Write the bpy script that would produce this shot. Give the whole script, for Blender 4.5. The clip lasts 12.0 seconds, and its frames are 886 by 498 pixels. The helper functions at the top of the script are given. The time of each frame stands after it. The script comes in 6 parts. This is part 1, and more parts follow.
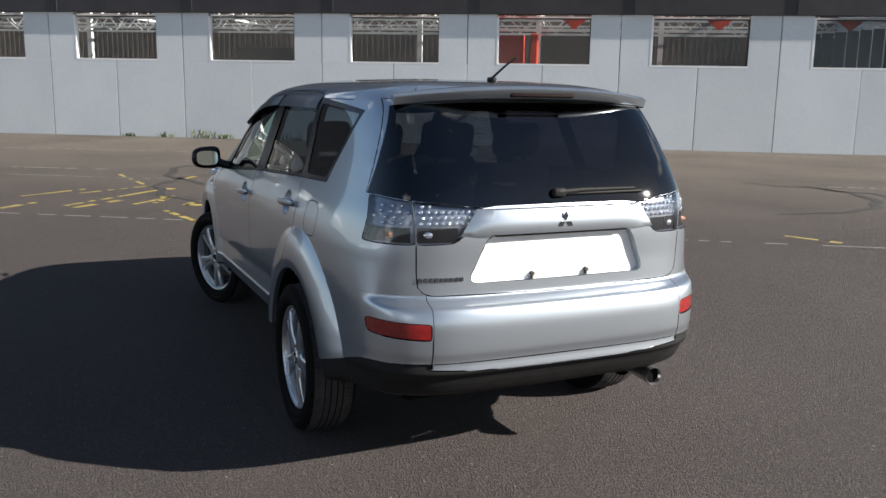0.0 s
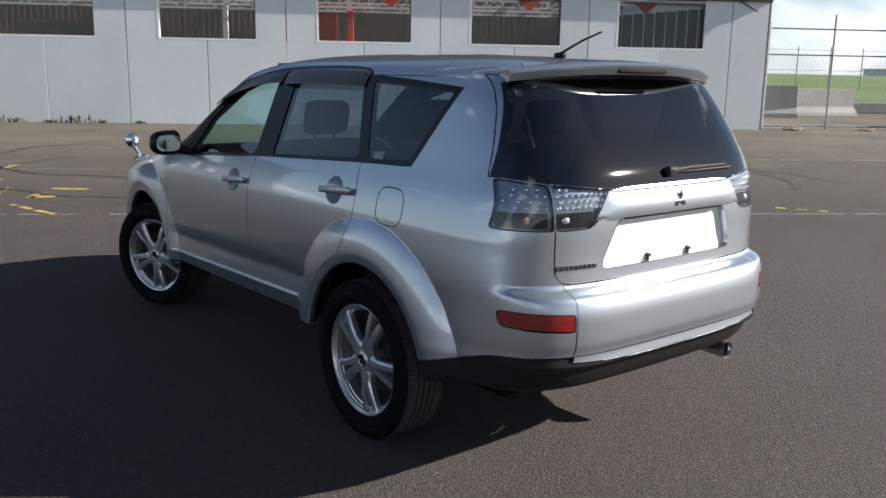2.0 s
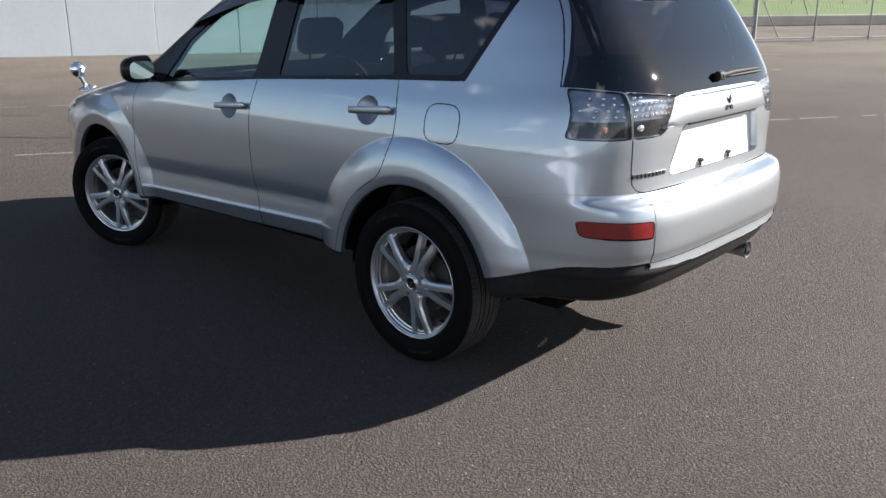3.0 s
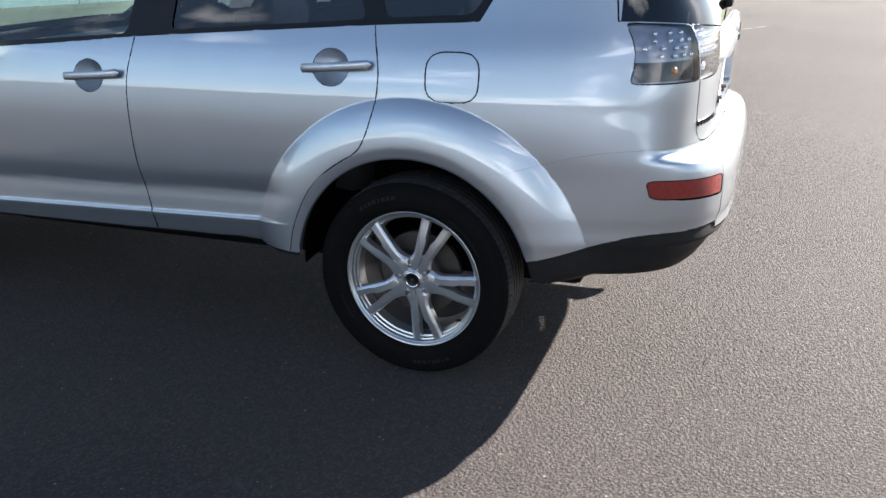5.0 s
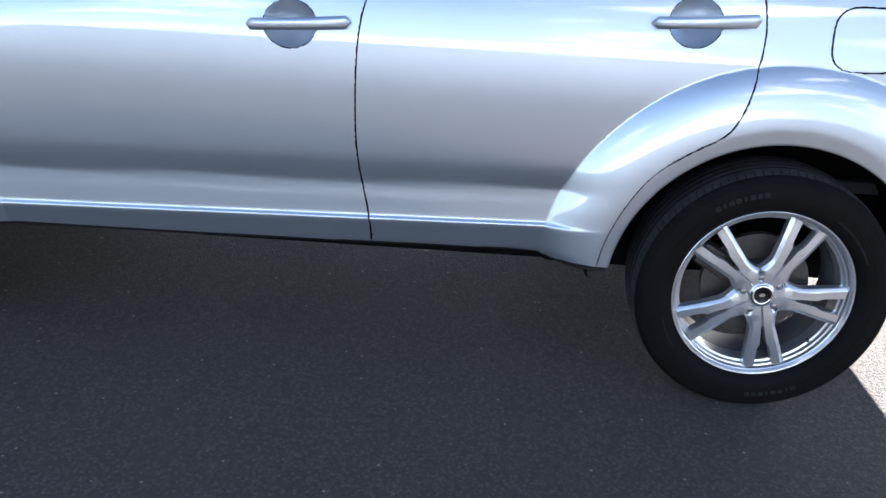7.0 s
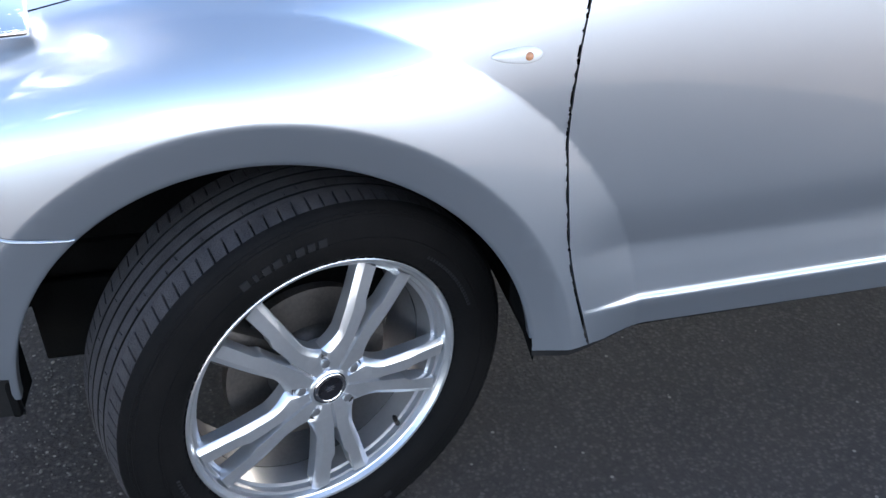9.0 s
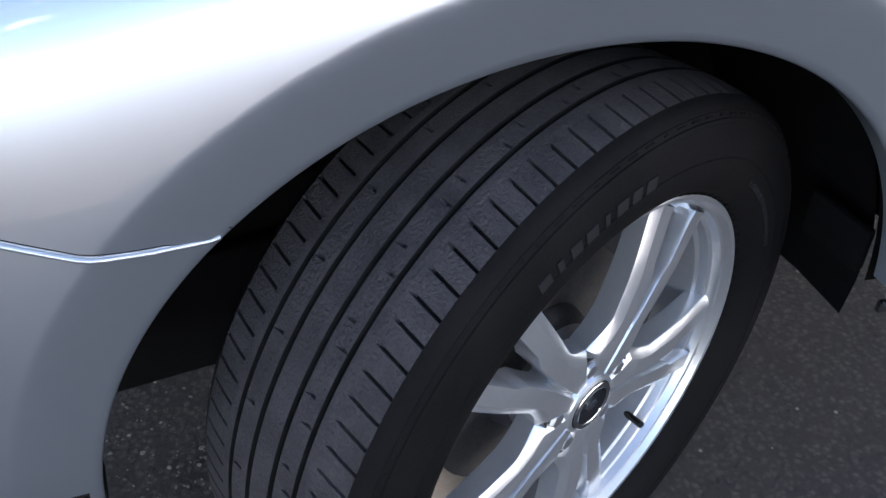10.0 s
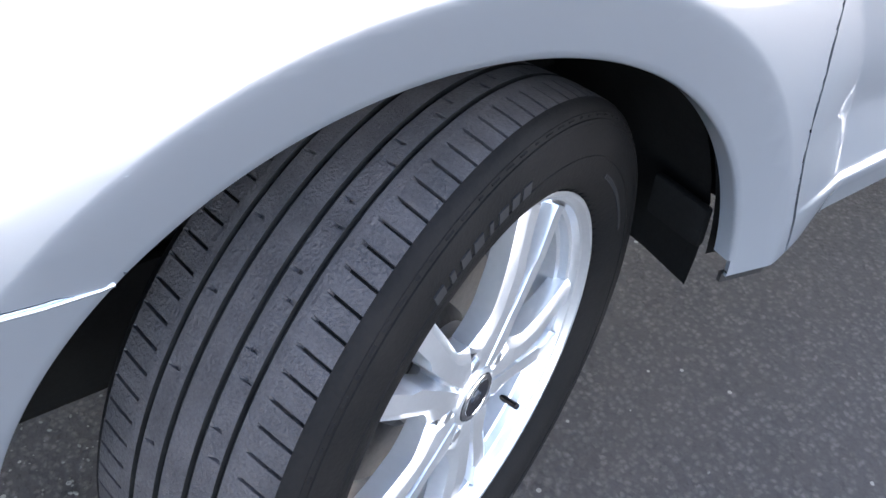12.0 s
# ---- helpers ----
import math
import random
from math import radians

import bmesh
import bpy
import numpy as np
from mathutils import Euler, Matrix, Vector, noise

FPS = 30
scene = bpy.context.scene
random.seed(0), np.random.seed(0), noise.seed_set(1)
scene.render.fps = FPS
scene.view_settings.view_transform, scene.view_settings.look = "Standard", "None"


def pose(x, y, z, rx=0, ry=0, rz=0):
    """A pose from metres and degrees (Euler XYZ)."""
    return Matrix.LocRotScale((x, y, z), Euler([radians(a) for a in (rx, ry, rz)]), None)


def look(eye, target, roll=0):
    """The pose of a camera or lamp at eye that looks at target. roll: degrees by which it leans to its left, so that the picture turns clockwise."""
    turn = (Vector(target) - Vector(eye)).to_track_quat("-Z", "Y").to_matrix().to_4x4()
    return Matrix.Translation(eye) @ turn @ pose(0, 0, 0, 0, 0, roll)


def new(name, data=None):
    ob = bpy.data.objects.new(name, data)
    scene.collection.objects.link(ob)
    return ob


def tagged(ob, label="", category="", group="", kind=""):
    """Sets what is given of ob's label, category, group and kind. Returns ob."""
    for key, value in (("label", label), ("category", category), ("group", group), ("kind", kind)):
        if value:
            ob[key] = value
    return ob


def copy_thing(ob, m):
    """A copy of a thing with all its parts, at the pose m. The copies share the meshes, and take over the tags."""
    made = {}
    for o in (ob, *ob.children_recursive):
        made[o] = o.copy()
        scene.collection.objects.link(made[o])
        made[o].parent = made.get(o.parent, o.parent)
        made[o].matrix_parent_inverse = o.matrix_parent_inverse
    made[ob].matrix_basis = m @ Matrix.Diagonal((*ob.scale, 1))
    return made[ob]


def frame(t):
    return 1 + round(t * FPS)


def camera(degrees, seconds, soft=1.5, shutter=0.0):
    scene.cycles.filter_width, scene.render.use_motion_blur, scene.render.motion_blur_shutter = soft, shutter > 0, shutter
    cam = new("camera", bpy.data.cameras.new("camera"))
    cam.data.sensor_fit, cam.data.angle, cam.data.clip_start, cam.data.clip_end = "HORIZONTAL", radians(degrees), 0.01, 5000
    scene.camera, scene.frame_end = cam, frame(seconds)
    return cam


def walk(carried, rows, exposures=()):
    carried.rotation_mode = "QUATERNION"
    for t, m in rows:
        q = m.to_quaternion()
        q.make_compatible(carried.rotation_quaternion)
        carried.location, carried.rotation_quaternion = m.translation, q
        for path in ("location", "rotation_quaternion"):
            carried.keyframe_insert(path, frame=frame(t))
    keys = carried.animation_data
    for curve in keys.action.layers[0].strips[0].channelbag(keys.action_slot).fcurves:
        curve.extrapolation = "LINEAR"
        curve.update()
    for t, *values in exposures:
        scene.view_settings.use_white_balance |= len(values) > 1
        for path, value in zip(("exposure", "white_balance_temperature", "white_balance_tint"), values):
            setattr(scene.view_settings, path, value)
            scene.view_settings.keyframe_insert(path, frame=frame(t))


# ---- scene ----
cam = camera(54.7, 12.0)

PATH = [
    (0, (-1.865, -5.218, 1.609), (-1.057, -3.425, 1.247), 1.0),
    (0.5, (-2.2, -5.083, 1.619), (-1.22, -3.38, 1.247), -0.7),
    (1, (-2.43, -4.876, 1.607), (-1.361, -3.232, 1.216), 0.5),
    (1.5, (-2.578, -4.569, 1.597), (-1.464, -2.954, 1.211), -0.2),
    (2, (-2.844, -4.338, 1.576), (-1.619, -2.809, 1.175), 1.0),
    (2.5, (-3.11, -4.129, 1.577), (-1.761, -2.722, 1.127), 0.9),
    (3, (-3.376, -3.77, 1.521), (-1.951, -2.485, 0.957), -0.2),
    (3.5, (-3.435, -3.538, 1.519), (-1.924, -2.37, 0.925), 0.4),
    (5.3, (-3.386, -2.194, 1.447), (-1.613, -1.637, 0.71), 0.3),
    (5.5, (-3.366, -2.043, 1.451), (-1.585, -1.564, 0.679), 1.7),
    (6, (-3.192, -1.569, 1.392), (-1.377, -1.22, 0.627), 0.9),
    (6.5, (-3.089, -1.146, 1.348), (-1.242, -0.913, 0.618), 2.7),
    (7, (-3.044, -0.521, 1.339), (-1.204, -0.462, 0.557), 3.1),
    (7.5, (-2.845, 0.068, 1.352), (-1.026, 0.126, 0.522), 1.0),
    (7.7, (-2.757, 0.362, 1.342), (-0.945, 0.328, 0.496), 1.7),
    (9.3, (-1.770, 1.490, 1.261), (-0.141, 1.070, 0.178), 0.3),
    (9.5, (-1.670, 1.575, 1.229), (-0.071, 1.117, 0.118), 0.8),
    (10, (-1.318, 1.661, 1.041), (0.125, 1.107, -0.229), -1.5),
    (10.5, (-1.119, 1.641, 0.916), (0.167, 1.037, -0.492), 3.2),
    (11, (-1.032, 1.629, 0.829), (0.161, 0.971, -0.636), 7.0),
    (11.5, (-1.070, 1.634, 0.870), (0.066, 0.941, -0.623), 6.9),
    (12, (-1.291, 1.699, 1.075), (-0.058, 0.817, -0.230), 3.1),
]
EXPOSURE = [(0, 1.42, 6550, 11), (2.5, 1.46, 6550, 12), (3.0, 1.9, 6600, 12), (3.5, 2.2, 6650, 11), (5.5, 2.65, 6500, 12), (6.5, 3.1, 6400, 13), (7.5, 3.75, 6150, 13), (9.5, 4.1, 6900, 14), (10.0, 4.1, 7050, 17),
            (10.5, 3.85, 7250, 19), (11.0, 4.5, 7500, 22), (11.5, 5.2, 7250, 20), (12.0, 5.5, 7050, 16)]
walk(cam, [(t, look(eye, target, roll)) for t, eye, target, roll in PATH], EXPOSURE)


# ---- world, sun ----
SUN = Vector((1.65, -1.2, 1.0)).normalized()


def build_light():
    w = bpy.data.worlds.new("world")
    scene.world = w
    w.use_nodes = True
    nt = w.node_tree
    nt.nodes.clear()
    out = nt.nodes.new("ShaderNodeOutputWorld")
    bg = nt.nodes.new("ShaderNodeBackground")
    sky = nt.nodes.new("ShaderNodeTexSky")
    sky.sky_type = "NISHITA"
    sky.sun_disc = False
    sky.sun_elevation = math.asin(SUN.z)
    sky.sun_rotation = math.atan2(SUN.x, SUN.y)
    sky.air_density, sky.dust_density, sky.ozone_density = 1.0, 0.3, 1.5
    # broken fair-weather cloud over the whole sky
    tc = nt.nodes.new("ShaderNodeTexCoord")
    mp = nt.nodes.new("ShaderNodeMapping")
    mp.inputs["Scale"].default_value = (1.0, 1.0, 2.6)
    no = nt.nodes.new("ShaderNodeTexNoise")
    no.inputs["Scale"].default_value = 2.4
    no.inputs["Detail"].default_value = 6
    no.inputs["Roughness"].default_value = 0.52
    no.inputs["Distortion"].default_value = 0.5
    ramp = nt.nodes.new("ShaderNodeValToRGB")
    ramp.color_ramp.elements[0].position = 0.54
    ramp.color_ramp.elements[1].position = 0.66
    mix = nt.nodes.new("ShaderNodeMixRGB")
    # clouds facing the sun are brighter than those seen against it
    dot = nt.nodes.new("ShaderNodeVectorMath")
    dot.operation = "DOT_PRODUCT"
    dot.inputs[1].default_value = Vector((-SUN.x, -SUN.y, 0)).normalized()
    nt.links.new(tc.outputs["Generated"], dot.inputs[0])
    phase = nt.nodes.new("ShaderNodeMapRange")
    phase.interpolation_type = "SMOOTHSTEP"
    phase.inputs["From Min"].default_value = -0.2
    phase.inputs["From Max"].default_value = 1.0
    phase.inputs["To Min"].default_value = 0.85
    phase.inputs["To Max"].default_value = 1.4
    nt.links.new(dot.outputs["Value"], phase.inputs["Value"])
    lit = nt.nodes.new("ShaderNodeVectorMath")
    lit.operation = "SCALE"
    lit.inputs[0].default_value = (18.0, 18.4, 19.4)
    nt.links.new(phase.outputs[0], lit.inputs["Scale"])
    nt.links.new(lit.outputs[0], mix.inputs[2])
    nt.links.new(tc.outputs["Generated"], mp.inputs[0])
    nt.links.new(mp.outputs[0], no.inputs["Vector"])
    # more haze and cloud towards the horizon
    sep = nt.nodes.new("ShaderNodeSeparateXYZ")
    nt.links.new(tc.outputs["Generated"], sep.inputs[0])
    low = nt.nodes.new("ShaderNodeMapRange")
    low.inputs["From Min"].default_value = 0.0
    low.inputs["From Max"].default_value = 0.55
    low.inputs["To Min"].default_value = 0.02
    low.inputs["To Max"].default_value = -0.06
    nt.links.new(sep.outputs["Z"], low.inputs["Value"])
    hz = nt.nodes.new("ShaderNodeMath")
    hz.operation = "ADD"
    nt.links.new(no.outputs["Fac"], hz.inputs[0])
    nt.links.new(low.outputs[0], hz.inputs[1])
    nt.links.new(hz.outputs[0], ramp.inputs[0])
    nt.links.new(ramp.outputs[0], mix.inputs[0])
    # pale haze low over the horizon
    veil = nt.nodes.new("ShaderNodeMapRange")
    veil.interpolation_type = "SMOOTHSTEP"
    veil.inputs["From Min"].default_value = 0.0
    veil.inputs["From Max"].default_value = 0.16
    veil.inputs["To Min"].default_value = 0.45
    veil.inputs["To Max"].default_value = 0.0
    nt.links.new(sep.outputs["Z"], veil.inputs["Value"])
    haze = nt.nodes.new("ShaderNodeMixRGB")
    haze.inputs[2].default_value = (9.0, 11.5, 15.0, 1)
    nt.links.new(veil.outputs[0], haze.inputs[0])
    nt.links.new(sky.outputs[0], haze.inputs[1])
    nt.links.new(haze.outputs[0], mix.inputs[1])
    nt.links.new(mix.outputs[0], bg.inputs[0])
    bg.inputs[1].default_value = 0.037
    nt.links.new(bg.outputs[0], out.inputs[0])
    sun = new("sun", bpy.data.lights.new("sun", "SUN"))
    sun.data.energy = 4.7
    sun.data.angle = radians(0.53)
    sun.data.color = (1.0, 0.95, 0.87)
    sun.matrix_world = look(SUN * 50, (0, 0, 0))


build_light()


# ---- materials ----
def material(name, base, rough=0.5, metal=0.0, vary=0.0, scale=8.0, bump=0.0, bump_scale=60.0, base2=None, coat=0.0, spec=0.5, obj_random=0.0):
    """A Principled material whose colour drifts at two scales and whose surface has a fine relief."""
    m = bpy.data.materials.new(name)
    m.use_nodes = True
    nt = m.node_tree
    p = nt.nodes["Principled BSDF"]
    p.inputs["Roughness"].default_value = rough
    p.inputs["Metallic"].default_value = metal
    p.inputs["Coat Weight"].default_value = coat
    p.inputs["Coat Roughness"].default_value = 0.03
    p.inputs["Specular IOR Level"].default_value = spec
    p.inputs["Base Color"].default_value = (*base, 1)
    tc = nt.nodes.new("ShaderNodeTexCoord")
    if vary > 0 or base2:
        big = nt.nodes.new("ShaderNodeTexNoise")
        big.inputs["Scale"].default_value = scale
        big.inputs["Detail"].default_value = 6
        fine = nt.nodes.new("ShaderNodeTexNoise")
        fine.inputs["Scale"].default_value = scale * 14
        fine.inputs["Detail"].default_value = 4
        nt.links.new(tc.outputs["Object"], big.inputs["Vector"])
        nt.links.new(tc.outputs["Object"], fine.inputs["Vector"])
        add = nt.nodes.new("ShaderNodeMixRGB")
        add.inputs[0].default_value = 0.4
        nt.links.new(big.outputs["Fac"], add.inputs[1])
        nt.links.new(fine.outputs["Fac"], add.inputs[2])
        ramp = nt.nodes.new("ShaderNodeValToRGB")
        b2 = base2 or tuple(min(1, c * (1 + vary)) for c in base)
        b1 = base if base2 else tuple(c * (1 - vary) for c in base)
        ramp.color_ramp.elements[0].color = (*b1, 1)
        ramp.color_ramp.elements[0].position = 0.35
        ramp.color_ramp.elements[1].color = (*b2, 1)
        ramp.color_ramp.elements[1].position = 0.65
        nt.links.new(add.outputs[0], ramp.inputs[0])
        col = ramp.outputs[0]
        if obj_random > 0:
            oi = nt.nodes.new("ShaderNodeObjectInfo")
            mr = nt.nodes.new("ShaderNodeMapRange")
            mr.inputs["To Min"].default_value = 1 - obj_random
            mr.inputs["To Max"].default_value = 1 + obj_random
            hs = nt.nodes.new("ShaderNodeHueSaturation")
            nt.links.new(oi.outputs["Random"], mr.inputs["Value"])
            nt.links.new(mr.outputs[0], hs.inputs["Value"])
            nt.links.new(col, hs.inputs["Color"])
            col = hs.outputs[0]
        nt.links.new(col, p.inputs["Base Color"])
    if bump > 0:
        bn = nt.nodes.new("ShaderNodeTexNoise")
        bn.inputs["Scale"].default_value = bump_scale
        bn.inputs["Detail"].default_value = 5
        b = nt.nodes.new("ShaderNodeBump")
        b.inputs["Strength"].default_value = bump
        b.inputs["Distance"].default_value = 0.004
        nt.links.new(tc.outputs["Object"], bn.inputs["Vector"])
        nt.links.new(bn.outputs["Fac"], b.inputs["Height"])
        nt.links.new(b.outputs[0], p.inputs["Normal"])
    return m


def glass_material(name, tint, rough=0.0, ior=1.5):
    """Thin glass: a tinted see-through sheet under a clear gloss."""
    m = bpy.data.materials.new(name)
    m.use_nodes = True
    nt = m.node_tree
    nt.nodes.clear()
    out = nt.nodes.new("ShaderNodeOutputMaterial")
    tr = nt.nodes.new("ShaderNodeBsdfTransparent")
    tr.inputs[0].default_value = (*tint, 1)
    gl = nt.nodes.new("ShaderNodeBsdfGlossy")
    gl.inputs["Roughness"].default_value = rough
    # Schlick's gloss, the same from both faces
    lw = nt.nodes.new("ShaderNodeLayerWeight")
    lw.inputs["Blend"].default_value = 0.5
    five = nt.nodes.new("ShaderNodeMath")
    five.operation = "POWER"
    five.inputs[1].default_value = 5.0
    nt.links.new(lw.outputs["Facing"], five.inputs[0])
    fr = nt.nodes.new("ShaderNodeMapRange")
    fr.inputs["To Min"].default_value = ((ior - 1) / (ior + 1)) ** 2
    fr.inputs["To Max"].default_value = 1.0
    nt.links.new(five.outputs[0], fr.inputs["Value"])
    mix = nt.nodes.new("ShaderNodeMixShader")
    # both faces of the sheet reflect: 2F / (1 + F)
    two, one, div = (nt.nodes.new("ShaderNodeMath") for _ in range(3))
    two.operation, one.operation, div.operation = "MULTIPLY", "ADD", "DIVIDE"
    two.inputs[1].default_value = 2.0
    one.inputs[1].default_value = 1.0
    nt.links.new(fr.outputs[0], two.inputs[0])
    nt.links.new(fr.outputs[0], one.inputs[0])
    nt.links.new(two.outputs[0], div.inputs[0])
    nt.links.new(one.outputs[0], div.inputs[1])
    nt.links.new(div.outputs[0], mix.inputs[0])
    nt.links.new(tr.outputs[0], mix.inputs[1])
    nt.links.new(gl.outputs[0], mix.inputs[2])
    nt.links.new(mix.outputs[0], out.inputs[0])
    return m


def paint_material():
    """Silver metallic lacquer: fine flake under a clear coat, a little dust."""
    m = material("silver_paint", (0.50, 0.52, 0.55), rough=0.30, metal=0.87, coat=1.0)
    m.node_tree.nodes["Principled BSDF"].inputs["Coat IOR"].default_value = 1.75
    nt = m.node_tree
    p = nt.nodes["Principled BSDF"]
    tc = nt.nodes.new("ShaderNodeTexCoord")
    fl = nt.nodes.new("ShaderNodeTexNoise")
    fl.inputs["Scale"].default_value = 6
    fl.inputs["Detail"].default_value = 6
    nt.links.new(tc.outputs["Object"], fl.inputs["Vector"])
    mixc = nt.nodes.new("ShaderNodeMixRGB")
    mixc.inputs[1].default_value = (0.382, 0.424, 0.476, 1)
    mixc.inputs[2].default_value = (0.417, 0.460, 0.512, 1)
    nt.links.new(fl.outputs["Fac"], mixc.inputs[0])
    nt.links.new(mixc.outputs[0], p.inputs["Base Color"])
    p.inputs["Roughness"].default_value = 0.34
    return m


def asphalt_material():
    m = bpy.data.materials.new("asphalt")
    m.use_nodes = True
    nt = m.node_tree
    p = nt.nodes["Principled BSDF"]
    p.inputs["Roughness"].default_value = 0.85
    p.inputs["Specular IOR Level"].default_value = 0.25
    tc = nt.nodes.new("ShaderNodeTexCoord")
    stones = nt.nodes.new("ShaderNodeTexVoronoi")
    stones.inputs["Scale"].default_value = 96
    speck = nt.nodes.new("ShaderNodeTexVoronoi")
    speck.inputs["Scale"].default_value = 60
    big = nt.nodes.new("ShaderNodeTexNoise")
    big.inputs["Scale"].default_value = 0.35
    big.inputs["Detail"].default_value = 8
    mid = nt.nodes.new("ShaderNodeTexNoise")
    mid.inputs["Scale"].default_value = 95
    mid.inputs["Detail"].default_value = 8
    mid.inputs["Roughness"].default_value = 0.72
    for n in (speck, big, mid):
        nt.links.new(tc.outputs["Object"], n.inputs["Vector"])
    # ragged stone outlines
    warp = nt.nodes.new("ShaderNodeMixRGB")
    warp.blend_type = "ADD"
    warp.inputs[0].default_value = 0.018
    nt.links.new(tc.outputs["Object"], warp.inputs[1])
    nt.links.new(mid.outputs["Color"], warp.inputs[2])
    nt.links.new(warp.outputs[0], stones.inputs["Vector"])
    r1 = nt.nodes.new("ShaderNodeValToRGB")
    r1.color_ramp.elements[0].color = (0.028, 0.0238, 0.0230, 1)
    r1.color_ramp.elements[1].color = (0.170, 0.147, 0.133, 1)
    hs = nt.nodes.new("ShaderNodeSeparateColor")
    nt.links.new(stones.outputs["Color"], hs.inputs[0])
    # stones stand pale out of the dark binder
    edge = nt.nodes.new("ShaderNodeMapRange")
    edge.inputs["From Min"].default_value = 0.15
    edge.inputs["From Max"].default_value = 0.62
    edge.inputs["To Min"].default_value = 1.0
    edge.inputs["To Max"].default_value = 0.12
    nt.links.new(stones.outputs["Distance"], edge.inputs["Value"])
    grain = nt.nodes.new("ShaderNodeMath")
    grain.operation = "MULTIPLY"
    nt.links.new(hs.outputs[0], grain.inputs[0])
    nt.links.new(edge.outputs[0], grain.inputs[1])
    nt.links.new(grain.outputs[0], r1.inputs[0])
    r2 = nt.nodes.new("ShaderNodeValToRGB")
    r2.color_ramp.elements[0].color = (0.049, 0.0415, 0.0398, 1)
    r2.color_ramp.elements[0].position = 0.3
    r2.color_ramp.elements[1].color = (0.074, 0.0630, 0.0600, 1)
    r2.color_ramp.elements[1].position = 0.7
    nt.links.new(big.outputs["Fac"], r2.inputs[0])
    mx = nt.nodes.new("ShaderNodeMixRGB")
    mx.inputs[0].default_value = 0.45
    # blended paler and browner towards the wall, in uneven patches
    wallward = nt.nodes.new("ShaderNodeVectorMath")
    wallward.operation = "DOT_PRODUCT"
    wallward.inputs[1].default_value = (.531, .846, 0)
    nt.links.new(tc.outputs["Object"], wallward.inputs[0])
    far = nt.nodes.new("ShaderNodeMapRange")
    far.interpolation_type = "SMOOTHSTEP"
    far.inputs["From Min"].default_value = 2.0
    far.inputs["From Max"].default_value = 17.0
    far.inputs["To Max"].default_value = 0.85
    nt.links.new(wallward.outputs["Value"], far.inputs["Value"])
    far_tint = nt.nodes.new("ShaderNodeMixRGB")
    far_tint.inputs[2].default_value = (0.195, 0.171, 0.139, 1)
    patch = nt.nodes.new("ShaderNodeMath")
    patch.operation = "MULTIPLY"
    blotch = nt.nodes.new("ShaderNodeMapRange")
    blotch.inputs["From Min"].default_value = 0.30
    blotch.inputs["From Max"].default_value = 0.62
    blotch.inputs["To Min"].default_value = 0.55
    blotch.inputs["To Max"].default_value = 1.15
    nt.links.new(big.outputs["Fac"], blotch.inputs["Value"])
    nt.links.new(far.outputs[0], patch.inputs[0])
    nt.links.new(blotch.outputs[0], patch.inputs[1])
    nt.links.new(patch.outputs[0], far_tint.inputs[0])
    nt.links.new(r2.outputs[0], far_tint.inputs[1])
    nt.links.new(far_tint.outputs[0], mx.inputs[1])
    nt.links.new(r1.outputs[0], mx.inputs[2])
    # sparse pale chippings
    hs2 = nt.nodes.new("ShaderNodeSeparateColor")
    nt.links.new(speck.outputs["Color"], hs2.inputs[0])
    gt = nt.nodes.new("ShaderNodeMath")
    gt.operation = "GREATER_THAN"
    gt.inputs[1].default_value = 0.985
    nt.links.new(hs2.outputs[1], gt.inputs[0])
    lt = nt.nodes.new("ShaderNodeMath")
    lt.operation = "LESS_THAN"
    lt.inputs[1].default_value = 0.24
    nt.links.new(speck.outputs["Distance"], lt.inputs[0])
    mul = nt.nodes.new("ShaderNodeMath")
    mul.operation = "MULTIPLY"
    nt.links.new(gt.outputs[0], mul.inputs[0])
    nt.links.new(lt.outputs[0], mul.inputs[1])
    mx2 = nt.nodes.new("ShaderNodeMixRGB")
    mx2.inputs[2].default_value = (0.24, 0.22, 0.195, 1)
    nt.links.new(mul.outputs[0], mx2.inputs[0])
    nt.links.new(mx.outputs[0], mx2.inputs[1])
    nt.links.new(mx2.outputs[0], p.inputs["Base Color"])
    b = nt.nodes.new("ShaderNodeBump")
    b.inputs["Strength"].default_value = 1.0
    b.inputs["Distance"].default_value = 0.006
    addh = nt.nodes.new("ShaderNodeMath")
    addh.operation = "SUBTRACT"
    nt.links.new(mid.outputs["Fac"], addh.inputs[0])
    nt.links.new(stones.outputs["Distance"], addh.inputs[1])
    nt.links.new(addh.outputs[0], b.inputs["Height"])
    nt.links.new(b.outputs[0], p.inputs["Normal"])
    return m


PAINT = paint_material()
ASPHALT = asphalt_material()
BLACK = material("black_plastic", (0.010, 0.010, 0.0105), rough=0.62, vary=0.3, scale=20, bump=0.15, bump_scale=300, spec=0.2)
GLOSS_BLACK = material("gloss_black_trim", (0.010, 0.010, 0.012), rough=0.25, vary=0.2, scale=10, spec=0.22)
# near-black for hollows and underside: their shade is put into the colour
SHADOWY = material("shade_black", (0.005, 0.005, 0.005), rough=1.0, vary=0.4, scale=12, spec=0.05)
VISOR = material("smoked_acrylic", (0.040, 0.034, 0.036), rough=0.28, vary=0.1, scale=4, coat=0.15)
RUBBER = material("tyre_rubber", (0.004, 0.004, 0.0042), rough=0.7, vary=0.3, scale=14, bump=0.2, bump_scale=220, base2=(0.007, 0.0065, 0.0065), spec=0.06)
